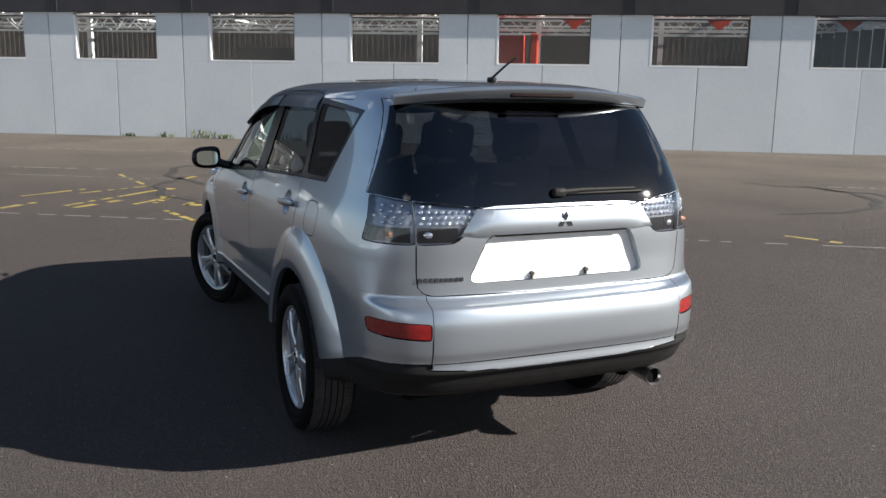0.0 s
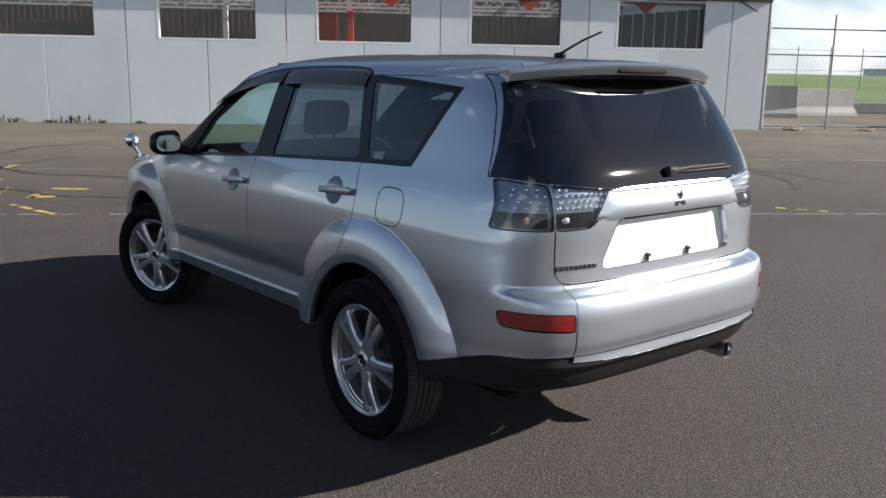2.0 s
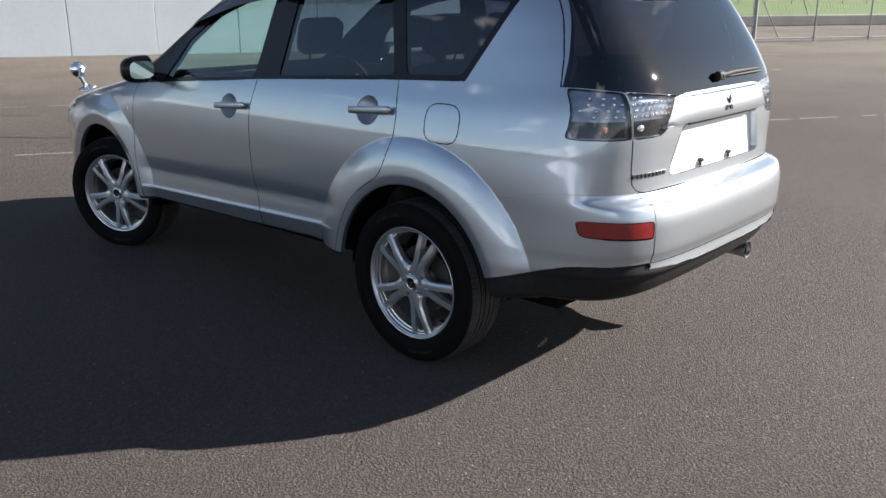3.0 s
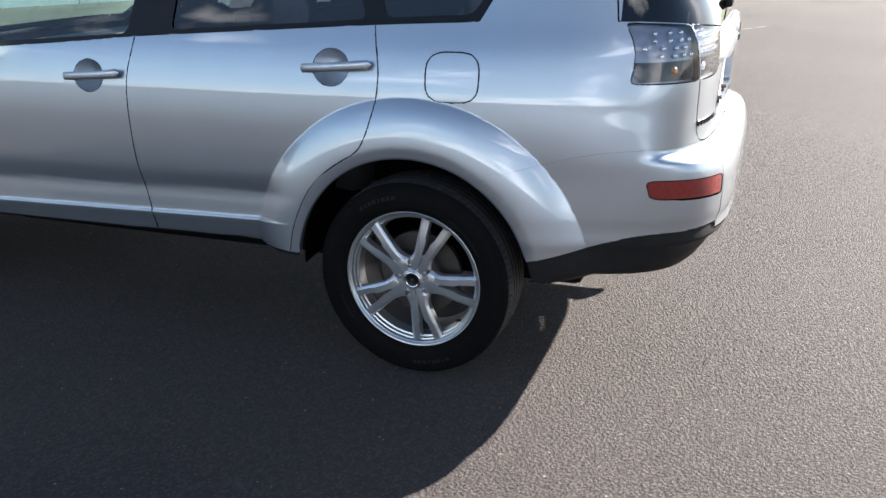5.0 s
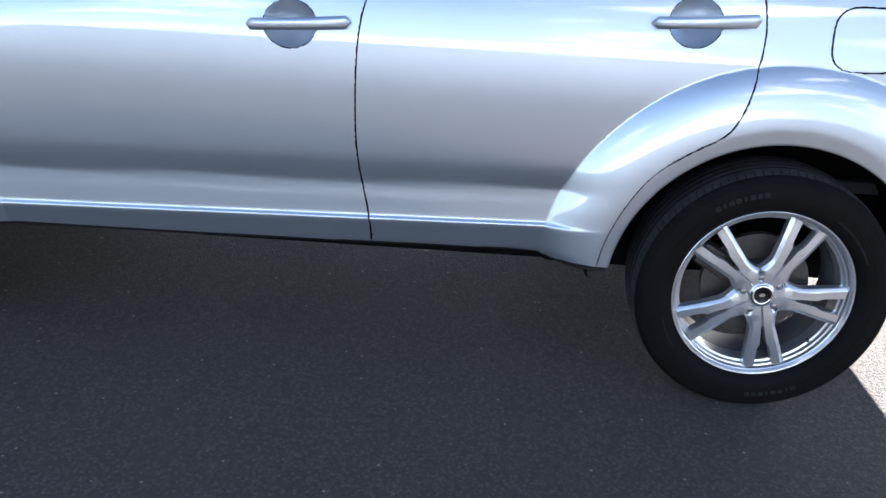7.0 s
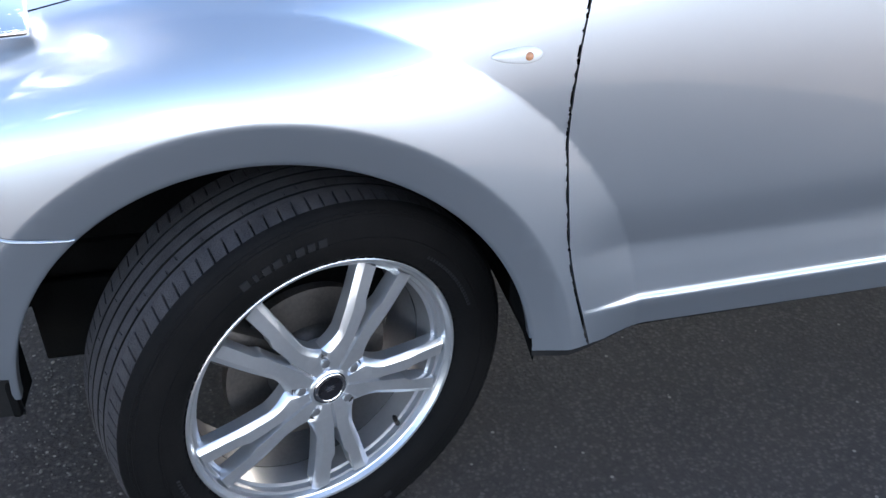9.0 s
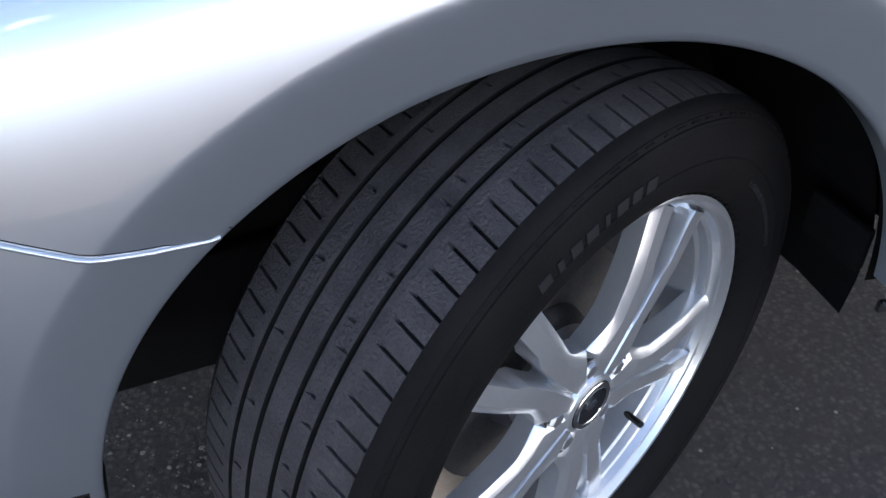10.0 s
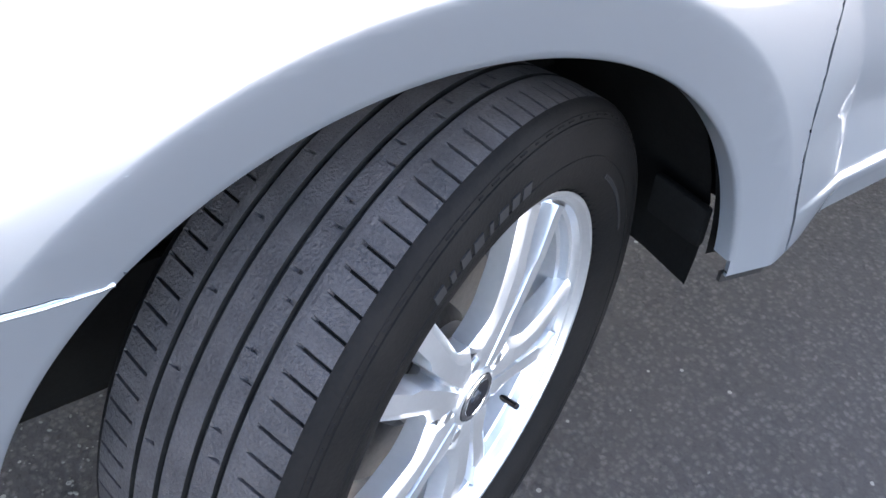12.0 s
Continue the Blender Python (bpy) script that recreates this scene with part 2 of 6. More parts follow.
# tread rubber darkened: the shade down in the grooves is in the colour
GROOVE = material("shaded_groove_rubber", (0.008, 0.008, 0.008), rough=0.9, vary=0.4, scale=30, spec=0.1)
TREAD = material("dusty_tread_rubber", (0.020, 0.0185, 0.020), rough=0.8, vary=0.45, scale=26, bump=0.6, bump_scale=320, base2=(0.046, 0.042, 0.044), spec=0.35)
RUBBER_MARK = material("moulded_rubber", (0.014, 0.014, 0.015), rough=0.55, vary=0.2, scale=30, spec=0.12)
ALLOY = material("silver_alloy", (0.56, 0.57, 0.59), rough=0.29, metal=0.82, vary=0.05, scale=9, coat=0.5)
ALLOY_IN = material("grey_barrel", (0.20, 0.20, 0.21), rough=0.45, metal=0.6, vary=0.12, scale=9)
CHROME = material("chrome", (0.85, 0.85, 0.86), rough=0.05, metal=1.0, vary=0.02, scale=9)
NUT = material("plated_nut", (0.30, 0.30, 0.31), rough=0.3, metal=0.8, vary=0.15, scale=60)
STEEL = material("brake_steel", (0.085, 0.075, 0.068), rough=0.55, metal=0.7, vary=0.3, scale=12)
RED_LENS = material("red_reflector", (0.20, 0.008, 0.008), rough=0.18, vary=0.25, scale=60, coat=1.0)
AMBER = material("amber_bulb", (0.45, 0.20, 0.10), rough=0.2, vary=0.1, scale=40)
LED = material("led_dome", (0.85, 0.88, 0.93), rough=0.10, metal=0.9, vary=0.1, scale=60)
EMBLEM = material("dark_chrome", (0.10, 0.10, 0.11), rough=0.25, metal=0.9, vary=0.1, scale=30)
HOUSING = material("lamp_housing", (0.25, 0.27, 0.32), rough=0.28, metal=0.6, vary=0.25, scale=25)
PLATE_BACK = material("white_plate_panel", (0.80, 0.80, 0.79), rough=0.35, vary=0.03, scale=6)
SEAT_CLOTH = material("dark_seat_cloth", (0.030, 0.030, 0.033), rough=0.95, vary=0.3, scale=30, bump=0.3, bump_scale=300)
CABIN = material("grey_cabin_trim", (0.05, 0.05, 0.05), rough=0.8, vary=0.2, scale=10)
GLASS_FRONT = glass_material("green_tint_glass", (0.76, 0.96, 0.91), ior=1.5)
GLASS_DARK = glass_material("privacy_glass", (0.20, 0.225, 0.28), ior=1.5)
GLASS_REAR = glass_material("dark_rear_glass", (0.090, 0.076, 0.086), rough=0.025, ior=1.5)
MIRROR = material("mirror_glass", (0.78, 0.88, 0.80), rough=0.02, metal=1.0)
PALE_LENS = material("pale_lens", (0.62, 0.62, 0.62), rough=0.12, vary=0.08, scale=60, coat=1.0)
PANE = glass_material("window_pane", (0.80, 0.82, 0.82), ior=1.25)
LENS_CLEAR = glass_material("clear_lens", (0.90, 0.92, 0.95))
CONCRETE = material("grey_painted_concrete", (0.60, 0.64, 0.665), rough=0.8, vary=0.07, scale=0.7, bump=0.2, bump_scale=12, base2=(0.67, 0.70, 0.72), obj_random=0.06)
SEALANT = material("pale_joint_sealant", (0.86, 0.86, 0.85), rough=0.8, vary=0.2, scale=5)
FASCIA = material("dark_fascia_sheet", (0.030, 0.027, 0.030), rough=0.5, vary=0.3, scale=1.5)
WHITE_TRIM = material("white_reveal", (0.88, 0.87, 0.85), rough=0.6, vary=0.08, scale=3)
RED_SHEET = material("red_sheeting", (0.75, 0.06, 0.02), rough=0.6, vary=0.12, scale=1.5)
CLADDING = material("brown_grey_cladding", (0.17, 0.125, 0.10), rough=0.7, vary=0.25, scale=0.8)
TRUSS = material("white_truss_steel", (0.80, 0.80, 0.80), rough=0.5, vary=0.1, scale=3)
GALV = material("galvanised_steel", (0.17, 0.18, 0.19), rough=0.6, metal=0.3, vary=0.15, scale=4)
YELLOW = material("worn_yellow_paint", (0.12, 0.095, 0.04), rough=0.8, vary=0.3, scale=5, base2=(0.46, 0.36, 0.08))
WHITE_LINE = material("worn_white_paint", (0.17, 0.165, 0.155), rough=0.85, vary=0.3, scale=4)
SKID = material("tyre_skid_rubber", (0.020, 0.019, 0.018), rough=0.75, vary=0.35, scale=6, base2=(0.050, 0.046, 0.042))
GRASS = material("grass", (0.050, 0.092, 0.018), rough=0.95, vary=0.4, scale=0.5, base2=(0.085, 0.135, 0.028))
WEED = material("weed_leaf", (0.07, 0.085, 0.035), rough=0.8, vary=0.3, scale=9)
BLOCK = material("precast_concrete", (0.22, 0.215, 0.205), rough=0.85, vary=0.15, scale=1.2, bump=0.3, bump_scale=20)
FAR_WHITE = material("distant_white_wall", (0.84, 0.84, 0.84), rough=0.7, vary=0.06, scale=0.2)
PEBBLE = material("pale_pebble", (0.13, 0.12, 0.105), rough=0.8, vary=0.3, scale=50)
DEBRIS = material("dry_soil", (0.12, 0.09, 0.06), rough=0.95, vary=0.4, scale=8)


# ---- mesh helpers ----
def mesh_ob(name, verts, faces, mat, parent=None, smooth=None, normals=None, label=""):
    me = bpy.data.meshes.new(name)
    me.from_pydata([tuple(v) for v in verts], [], faces)
    me.materials.append(mat)
    if normals is not None:
        me.polygons.foreach_set("use_smooth", [True] * len(me.polygons))
        me.normals_split_custom_set_from_vertices([tuple(n) for n in normals])
    elif smooth is not None:
        me.polygons.foreach_set("use_smooth", [True] * len(me.polygons))
        me.set_sharp_from_angle(angle=radians(smooth))
    ob = new(name, me)
    if parent is not None:
        ob.parent = parent
    if label:
        tagged(ob, label)
    return ob


def part(name, bm, mat, parent, label="", smooth=None):
    me = bpy.data.meshes.new(name)
    bm.normal_update()
    bm.to_mesh(me)
    bm.free()
    me.materials.append(mat)
    if smooth is not None:
        me.polygons.foreach_set("use_smooth", [True] * len(me.polygons))
        me.set_sharp_from_angle(angle=radians(smooth))
    ob = new(name, me)
    if parent is not None:
        ob.parent = parent
    if label:
        tagged(ob, label)
    return ob


def add_box(bm, m, sx, sy, sz, bevel=0.0):
    r = bmesh.ops.create_cube(bm, size=1.0, matrix=m @ Matrix.Diagonal((sx, sy, sz, 1)))
    if bevel > 0:
        es = list({e for v in r["verts"] for e in v.link_edges})
        bmesh.ops.bevel(bm, geom=es, offset=bevel, segments=2, affect="EDGES", profile=0.5)


def box(name, mat, parent, centre, size, bevel=0.0, rot=(0, 0, 0), label=""):
    bm = bmesh.new()
    add_box(bm, pose(*centre, *rot), *size, bevel)
    return part(name, bm, mat, parent, label, smooth=40 if bevel else None)


def tube(name, mat, parent, pts, r, sides=10, label="", cap=True, taper=None):
    """A round bar along pts."""
    pts = [Vector(p) for p in pts]
    verts, faces = [], []
    for i, p in enumerate(pts):
        d = (pts[min(i + 1, len(pts) - 1)] - pts[max(i - 1, 0)]).normalized()
        u = d.orthogonal().normalized() if i == 0 else (u - d * u.dot(d)).normalized()
        v = d.cross(u)
        rr = r if taper is None else r + (taper - r) * i / (len(pts) - 1)
        for k in range(sides):
            a = 2 * math.pi * k / sides
            verts.append(p + (u * math.cos(a) + v * math.sin(a)) * rr)
    for i in range(len(pts) - 1):
        for k in range(sides):
            a, b = i * sides + k, i * sides + (k + 1) % sides
            faces.append((a, b, b + sides, a + sides))
    if cap:
        faces.append(tuple(range(sides - 1, -1, -1)))
        faces.append(tuple((len(pts) - 1) * sides + k for k in range(sides)))
    return mesh_ob(name, verts, faces, mat, parent, smooth=40, label=label)


def revolve(profile, n, close=False):
    """Turn (x, r) points about the X axis."""
    verts, faces = [], []
    m = len(profile)
    for k in range(n):
        a = 2 * math.pi * k / n
        for x, r in profile:
            verts.append((x, r * math.cos(a), r * math.sin(a)))
    for k in range(n):
        k2 = (k + 1) % n
        for i in range(m - 1 + (1 if close else 0)):
            j = (i + 1) % m
            faces.append((k * m + i, k * m + j, k2 * m + j, k2 * m + i))
    return verts, faces


def smooth_line(pts, step=0.02):
    """A Catmull-Rom line through 2D points."""
    p = [np.array(q, float) for q in pts]
    out = []
    for i in range(len(p) - 1):
        a, b, c, d = p[max(i - 1, 0)], p[i], p[i + 1], p[min(i + 2, len(p) - 1)]
        n = max(1, int(np.linalg.norm(c - b) / step))
        for k in range(n):
            t = k / n
            out.append(0.5 * ((2 * b) + (c - a) * t + (2 * a - 5 * b + 4 * c - d) * t * t + (3 * b - a - 3 * c + d) * t ** 3))
    out.append(p[-1])
    return out


def pchip(xs, ys):
    xs, ys = np.array(xs, float), np.array(ys, float)
    h, d = np.diff(xs), np.diff(ys) / np.diff(xs)
    m = np.zeros(len(xs))
    m[0], m[-1] = d[0], d[-1]
    for i in range(1, len(xs) - 1):
        if d[i - 1] * d[i] > 0:
            w1, w2 = 2 * h[i] + h[i - 1], h[i] + 2 * h[i - 1]
            m[i] = (w1 + w2) / (w1 / d[i - 1] + w2 / d[i])

    def f(x):
        x = np.clip(np.asarray(x, float), xs[0], xs[-1])
        i = np.clip(np.searchsorted(xs, x) - 1, 0, len(xs) - 2)
        t = (x - xs[i]) / h[i]
        return ((1 + 2 * t) * (1 - t) ** 2 * ys[i] + t * (1 - t) ** 2 * h[i] * m[i] + t * t * (3 - 2 * t) * ys[i + 1] + t * t * (t - 1) * h[i] * m[i + 1])
    return f


# ---- car: shape of the shell ----
REAR_AXLE, HUB_Z, REAR_TRACK = -1.335, 0.345, 0.793
STEER = 21.0
N_REAR, N_FRONT = 7.0, 6.0
N_TAB = [(.20, 7.0), (1.03, 7.0), (1.21, 7.6), (1.55, 8.7), (1.675, 8.7)]
W_TAB = [(.20, .56), (.30, .68), (.36, .79), (.39, .830), (.41, .842), (.43, .847), (.455, .853), (.470, .857), (.479, .8582), (.4835, .8572), (.488, .8535), (.493, .8522), (.503, .8514), (.54, .8495), (.565, .8480), (.585, .8475), (.60, .8495),
         (.62, .853), (.66, .858), (.72, .860), (.85, .862), (.96, .857), (1.03, .846), (1.10, .829), (1.16, .808), (1.20, .793), (1.35, .745), (1.515, .690), (1.57, .660), (1.60, .628), (1.625, .575), (1.645, .49),
         (1.66, .37), (1.67, .21), (1.675, .02)]
R_TAB = [(.20, -1.80), (.30, -2.00), (.36, -2.14), (.40, -2.24), (.45, -2.285), (.495, -2.312), (.508, -2.330), (.518, -2.339), (.530, -2.341), (.555, -2.337), (.575, -2.338), (.60, -2.347), (.70, -2.350), (.755, -2.342), (.785, -2.325), (.805, -2.275), (.82, -2.266),
         (.90, -2.266), (1.05, -2.272), (1.14, -2.264), (1.18, -2.250), (1.22, -2.233), (1.30, -2.188), (1.35, -2.155), (1.50, -2.050), (1.56, -2.0), (1.60, -1.95), (1.625, -1.88), (1.645, -1.75),
         (1.66, -1.5), (1.67, -1.15), (1.675, -.75)]
F_TAB = [(.20, 1.92), (.35, 2.15), (.50, 2.25), (.70, 2.26), (.82, 2.22), (.87, 2.14), (.92, 1.97), (.97, 1.74), (1.01, 1.52), (1.04, 1.36), (1.06, 1.28), (1.09, 1.20), (1.35, .68),
         (1.50, .38), (1.56, .24), (1.60, .05), (1.625, -.10), (1.645, -.25), (1.66, -.40), (1.67, -.50), (1.675, -.60)]
C_TAB = [(.20, -.2), (1.45, -.2), (1.56, -.3), (1.63, -.5), (1.675, -.67)]
# the flank runs past the bumper's step, which shows on the tail alone
S_TAB = [p for p in R_TAB if p[0] < .72] + [(.80, -2.322), (.88, -2.292), (.96, -2.274)] + [p for p in R_TAB if p[0] > 1.0]
w_of, r_of, s_of, f_of, c_of, n_of = (pchip(*zip(*t)) for t in (W_TAB, R_TAB, S_TAB, F_TAB, C_TAB, N_TAB))
ARCHES = ((-1.325, .348, .427), (1.3775, .367, .407))


def smoothstep(a, b, x):
    t = np.clip((x - a) / (b - a), 0, 1)
    return t * t * (3 - 2 * t)


def tail_of(f, z):
    """The tail's reach behind, which loses the bumper's step towards the flank."""
    return r_of(z) + (s_of(z) - r_of(z)) * smoothstep(.84, .945, f)


def crown(f, z):
    """How far the tail curves forward between its middle and its corners."""
    return .045 * (f * w_of(z)) ** 2 * (1 - smoothstep(.70, .95, f))


def shell_x(f, y, z):
    """Half width where the plan curve has the fraction f of the full width."""
    zz = z + .024 * y * (1 - smoothstep(.55, .75, z))
    w = w_of(zz)
    ends = np.clip(smoothstep(-1.55, -1.80, y) + smoothstep(1.70, 1.95, y), 0, 1) * (1 - smoothstep(.70, .80, z)) * smoothstep(.36, .42, z)
    w = w + (.857 - w) * ends
    # the front wing leans in above its arch
    w = w - .022 * smoothstep(.98, 1.30, y) * smoothstep(.74, .95, z) * (1 - smoothstep(.97, 1.05, z))
    x = w * f
    for (cy, cz, rad), target, outer in ((ARCHES[0], .900, .618), (ARCHES[1], .880, .600)):
        r = np.hypot(y - cy, z - cz)
        t = np.clip((r - .465) / (outer - .465), 0, 1)
        if cy < 0:
            s = 1 - .25 * t - .75 * t ** 2.4
            lip = .4 * np.where(r < .452, .30 * (.452 - r) + .0036, 6.25 * np.clip(.476 - r, 0, .04) ** 2)
        else:
            s = (1 - t) * (1 + .35 * t)
            lip = np.where(r < .468, .27 * (.468 - r) + .0008, 22.5 * np.clip(.474 - r, 0, .04) ** 2)
        s = np.where(z > 1.02, 0, s)
        x = x + s * (target - w) * f - lip * (r < .60) * f
    return x


def plan_f(y, z):
    """Fraction of the full width at the station y."""
    yc = c_of(z)
    g = np.where(y < yc, (yc - y) / (yc - s_of(z)), (y - yc) / (f_of(z) - yc))
    n = np.where(y < yc, n_of(z), N_FRONT)
    return np.clip(1 - np.clip(g, 0, 1) ** n, 0, 1) ** (1 / n)


def side_x(y, z):
    return float(shell_x(plan_f(y, z), y, z))


def rear_y(x, z):
    f = min(1.0, abs(x) / float(w_of(z)))
    n = float(n_of(z))
    g = (1 - f ** n) ** (1 / n)
    return float(c_of(z) - (c_of(z) - tail_of(f, z)) * g + crown(f, z))


def plan_table(n, count, w, l):
    t = np.linspace(0, math.pi / 2, 40001)
    f, g = np.cos(t) ** (2 / n), np.sin(t) ** (2 / n)
    s = np.concatenate(([0], np.cumsum(np.hypot(np.diff(f * w), np.diff(g * l)))))
    k = np.linspace(0, s[-1], count)
    return np.interp(k, s, f), np.interp(k, s, g)


def shell_grid():
    zs = []
    for a, b, n in ((.34, .41, 5), (.41, .45, 6), (.45, .515, 24), (.515, .53, 2), (.53, .77, 15), (.77, .83, 8), (.83, 1.15, 20), (1.15, 1.56, 22), (1.56, 1.645, 12), (1.645, 1.675, 8)):
        zs += list(np.linspace(a, b, n, endpoint=False))
    zs = np.array(zs + [1.675])
    fr, gr = plan_table(N_REAR, 126, .85, 2.07)
    ff, gf = plan_table(N_FRONT, 116, .85, 2.45)
    f = np.concatenate((ff[::-1], fr[1:]))
    g = np.concatenate((gf[::-1], -gr[1:]))
    Z, Fq = np.meshgrid(zs, f, indexing="ij")
    _, G = np.meshgrid(zs, g, indexing="ij")
    turn = N_REAR / n_of(Z)
    Fq = np.where(G < 0, np.clip(Fq, 0, 1) ** turn, Fq)
    G = np.where(G < 0, -np.abs(G) ** turn, G)
    yc = c_of(Z)
    Y = np.where(G > 0, yc + (f_of(Z) - yc) * G, yc + (yc - tail_of(Fq, Z)) * G)
    Y = np.where(G < -.5, Y + crown(Fq, Z), Y)
    X = -shell_x(Fq, Y, Z)
    X[:, 0] = 0
    X[:, -1] = 0
    P = np.stack((X, Y, Z), -1)
    # outward normals, with the mirrored neighbours at the two ends
    left = np.concatenate((P[:, 1:2] * (-1, 1, 1), P, P[:, -2:-1] * (-1, 1, 1)), 1)
    du = left[:, 2:] - left[:, :-2]
    dv = np.gradient(P, axis=0)
    N = np.cross(du, dv)
    N /= np.maximum(np.linalg.norm(N, axis=-1, keepdims=True), 1e-12)
    if N[40, 110, 0] > 0:
        N = -N
    N[:, 0, 0] = 0
    N[:, -1, 0] = 0
    N[-1] = (0, 0, 1)
    return P, N, f, g


class Cutter:
    """Cuts a mesh along lines drawn on one of its two projections."""

    def __init__(self, bm, faces, a, b):
        self.bm, self.a, self.b, self.cells = bm, a, b, {}
        for f in faces:
            self.add(f)

    def bounds(self, f):
        us = [v.co[self.a] for v in f.verts]
        vs = [v.co[self.b] for v in f.verts]
        return min(us), max(us), min(vs), max(vs)

    def keys(self, b):
        q = 0.05
        for i in range(math.floor(b[0] / q), math.floor(b[1] / q) + 1):
            for j in range(math.floor(b[2] / q), math.floor(b[3] / q) + 1):
                yield i, j

    def add(self, f):
        for k in self.keys(self.bounds(f)):
            self.cells.setdefault(k, set()).add(f)

    def cut(self, line):
        for p, q in zip(line[:-1], line[1:]):
            lo = (min(p[0], q[0]) - 1e-5, max(p[0], q[0]) + 1e-5, min(p[1], q[1]) - 1e-5, max(p[1], q[1]) + 1e-5)
            near = set()
            for k in self.keys(lo):
                near |= self.cells.get(k, set())
            geom = set()
            for f in near:
                if not f.is_valid:
                    continue
                b = self.bounds(f)
                if b[0] <= lo[1] and b[1] >= lo[0] and b[2] <= lo[3] and b[3] >= lo[2]:
                    geom.add(f)
                    geom.update(f.edges)
                    geom.update(f.verts)
            if not geom:
                continue
            co, no = [0.0, 0.0, 0.0], [0.0, 0.0, 0.0]
            co[self.a], co[self.b] = p[0], p[1]
            no[self.a], no[self.b] = -(q[1] - p[1]), q[0] - p[0]
            r = bmesh.ops.bisect_plane(self.bm, geom=list(geom), dist=2e-5, plane_co=co, plane_no=Vector(no).normalized())
            for e in r["geom"]:
                if isinstance(e, bmesh.types.BMFace):
                    self.add(e)


def inside(poly, u, v):
    c = False
    j = len(poly) - 1
    for i in range(len(poly)):
        (x1, y1), (x2, y2) = poly[i], poly[j]
        if (y1 > v) != (y2 > v) and u < (x2 - x1) * (v - y1) / (y2 - y1) + x1:
            c = not c
        j = i
    return c


def circle(cy, cz, r, a0, a1, n):
    return [(cy + r * math.cos(radians(a0 + (a1 - a0) * i / n)), cz + r * math.sin(radians(a0 + (a1 - a0) * i / n))) for i in range(n + 1)]


def rounded(poly, r, n=4):
    """A polygon with its corners rounded."""
    out = []
    m = len(poly)
    for i in range(m):
        a, b, c = (np.array(poly[k % m], float) for k in (i - 1, i, i + 1))
        da, dc = (a - b), (c - b)
        ra = min(r, np.linalg.norm(da) * .45)
        rc = min(r, np.linalg.norm(dc) * .45)
        p, q = b + da / np.linalg.norm(da) * ra, b + dc / np.linalg.norm(dc) * rc
        for k in range(n + 1):
            t = k / n
            out.append(tuple((1 - t) ** 2 * p + 2 * t * (1 - t) * b + t * t * q))
    return out


def ring(poly):
    return list(poly) + [poly[0]]


# lines on the flank (station, height)
FENDER_GAP = smooth_line([(.885, 1.10), (.900, 1.04), (.925, .93), (.937, .81), (.935, .71), (.922, .57), (.893, .454), (.868, .370)])
B_GAP = smooth_line([(-.247, 1.20), (-.236, 1.11), (-.213, 1.02), (-.203, .915), (-.203, .742), (-.214, .626), (-.231, .549), (-.247, .46), (-.25, .38)])
C_GAP = smooth_line([(-1.190, 1.25), (-1.203, 1.16), (-1.219, 1.08), (-1.222, 1.01), (-1.208, .91), (-1.18, .827), (-1.147, .783), (-1.076, .741), (-1.003, .687), (-.952, .625), (-.909, .544),
                     (-.882, .469), (-.866, .38)])
SILL = [(1.02, .385), (.871, .392), (.786, .401), (.25, .404), (-.24, .411), (-.64, .418), (-.74, .410), (-.80, .405), (-.96, .402)]
BELT = smooth_line([(1.00, 1.045), (.60, 1.080), (.0, 1.122), (-.25, 1.142), (-.8, 1.172), (-1.2, 1.193), (-1.552, 1.206)], .05)
TOPLINE = smooth_line([(.93, 1.12), (.85, 1.215), (.497, 1.402), (.25, 1.487), (.026, 1.546), (-.264, 1.590), (-.55, 1.603), (-.834, 1.605), (-1.04, 1.594), (-1.09, 1.578), (-1.107, 1.566)], .04)
QTOP = [(-1.107, 1.566), (-1.30, 1.556), (-1.52, 1.541), (-1.735, 1.523)]
QREAR = [(-1.735, 1.523), (-1.552, 1.206)]
HOUSE = [tuple(p) for p in BELT] + QREAR[::-1][1:] + QTOP[::-1][1:] + [tuple(p) for p in TOPLINE[::-1]][1:]
WIN_FRONT = rounded([(.60, 1.098), (-.205, 1.150), (-.272, 1.545), (-.02, 1.515), (.22, 1.438), (.44, 1.300)], .03)
WIN_REAR = rounded([(-.395, 1.165), (-1.165, 1.208), (-1.055, 1.555), (-.75, 1.572), (-.445, 1.562)], .03)
WIN_QUARTER = rounded([(-1.235, 1.214), (-1.532, 1.226), (-1.700, 1.512), (-1.135, 1.545)], .03)
FUEL = [(-1.477 + .090 * math.copysign(abs(math.cos(t)) ** .62, math.cos(t)), 1.036 + .078 * math.copysign(abs(math.sin(t)) ** .62, math.sin(t))) for t in [2 * math.pi * k / 36 for k in range(36)]]
CUPS = ((-1.048, 1.056, .066, .060), (-.033, .997, .068, .059))
cup_ring = lambda c: [(c[0] + c[2] * math.cos(2 * math.pi * k / 28), c[1] + c[3] * math.sin(2 * math.pi * k / 28)) for k in range(28)]
ARCH_REAR = [(ARCHES[0][0] + .417, .30)] + circle(*ARCHES[0], 2, 164, 44) + [(-1.752, .40)]
ARCH_FRONT = [(1.786, .33)] + circle(*ARCHES[1], 3, 176, 44) + [(.968, .30)]
BUMPER_SEAM = smooth_line([(-1.578, .705), (-1.60, .727), (-1.755, .771), (-1.90, .808), (-2.04, .826), (-2.20, .826), (-2.40, .826)], .04)
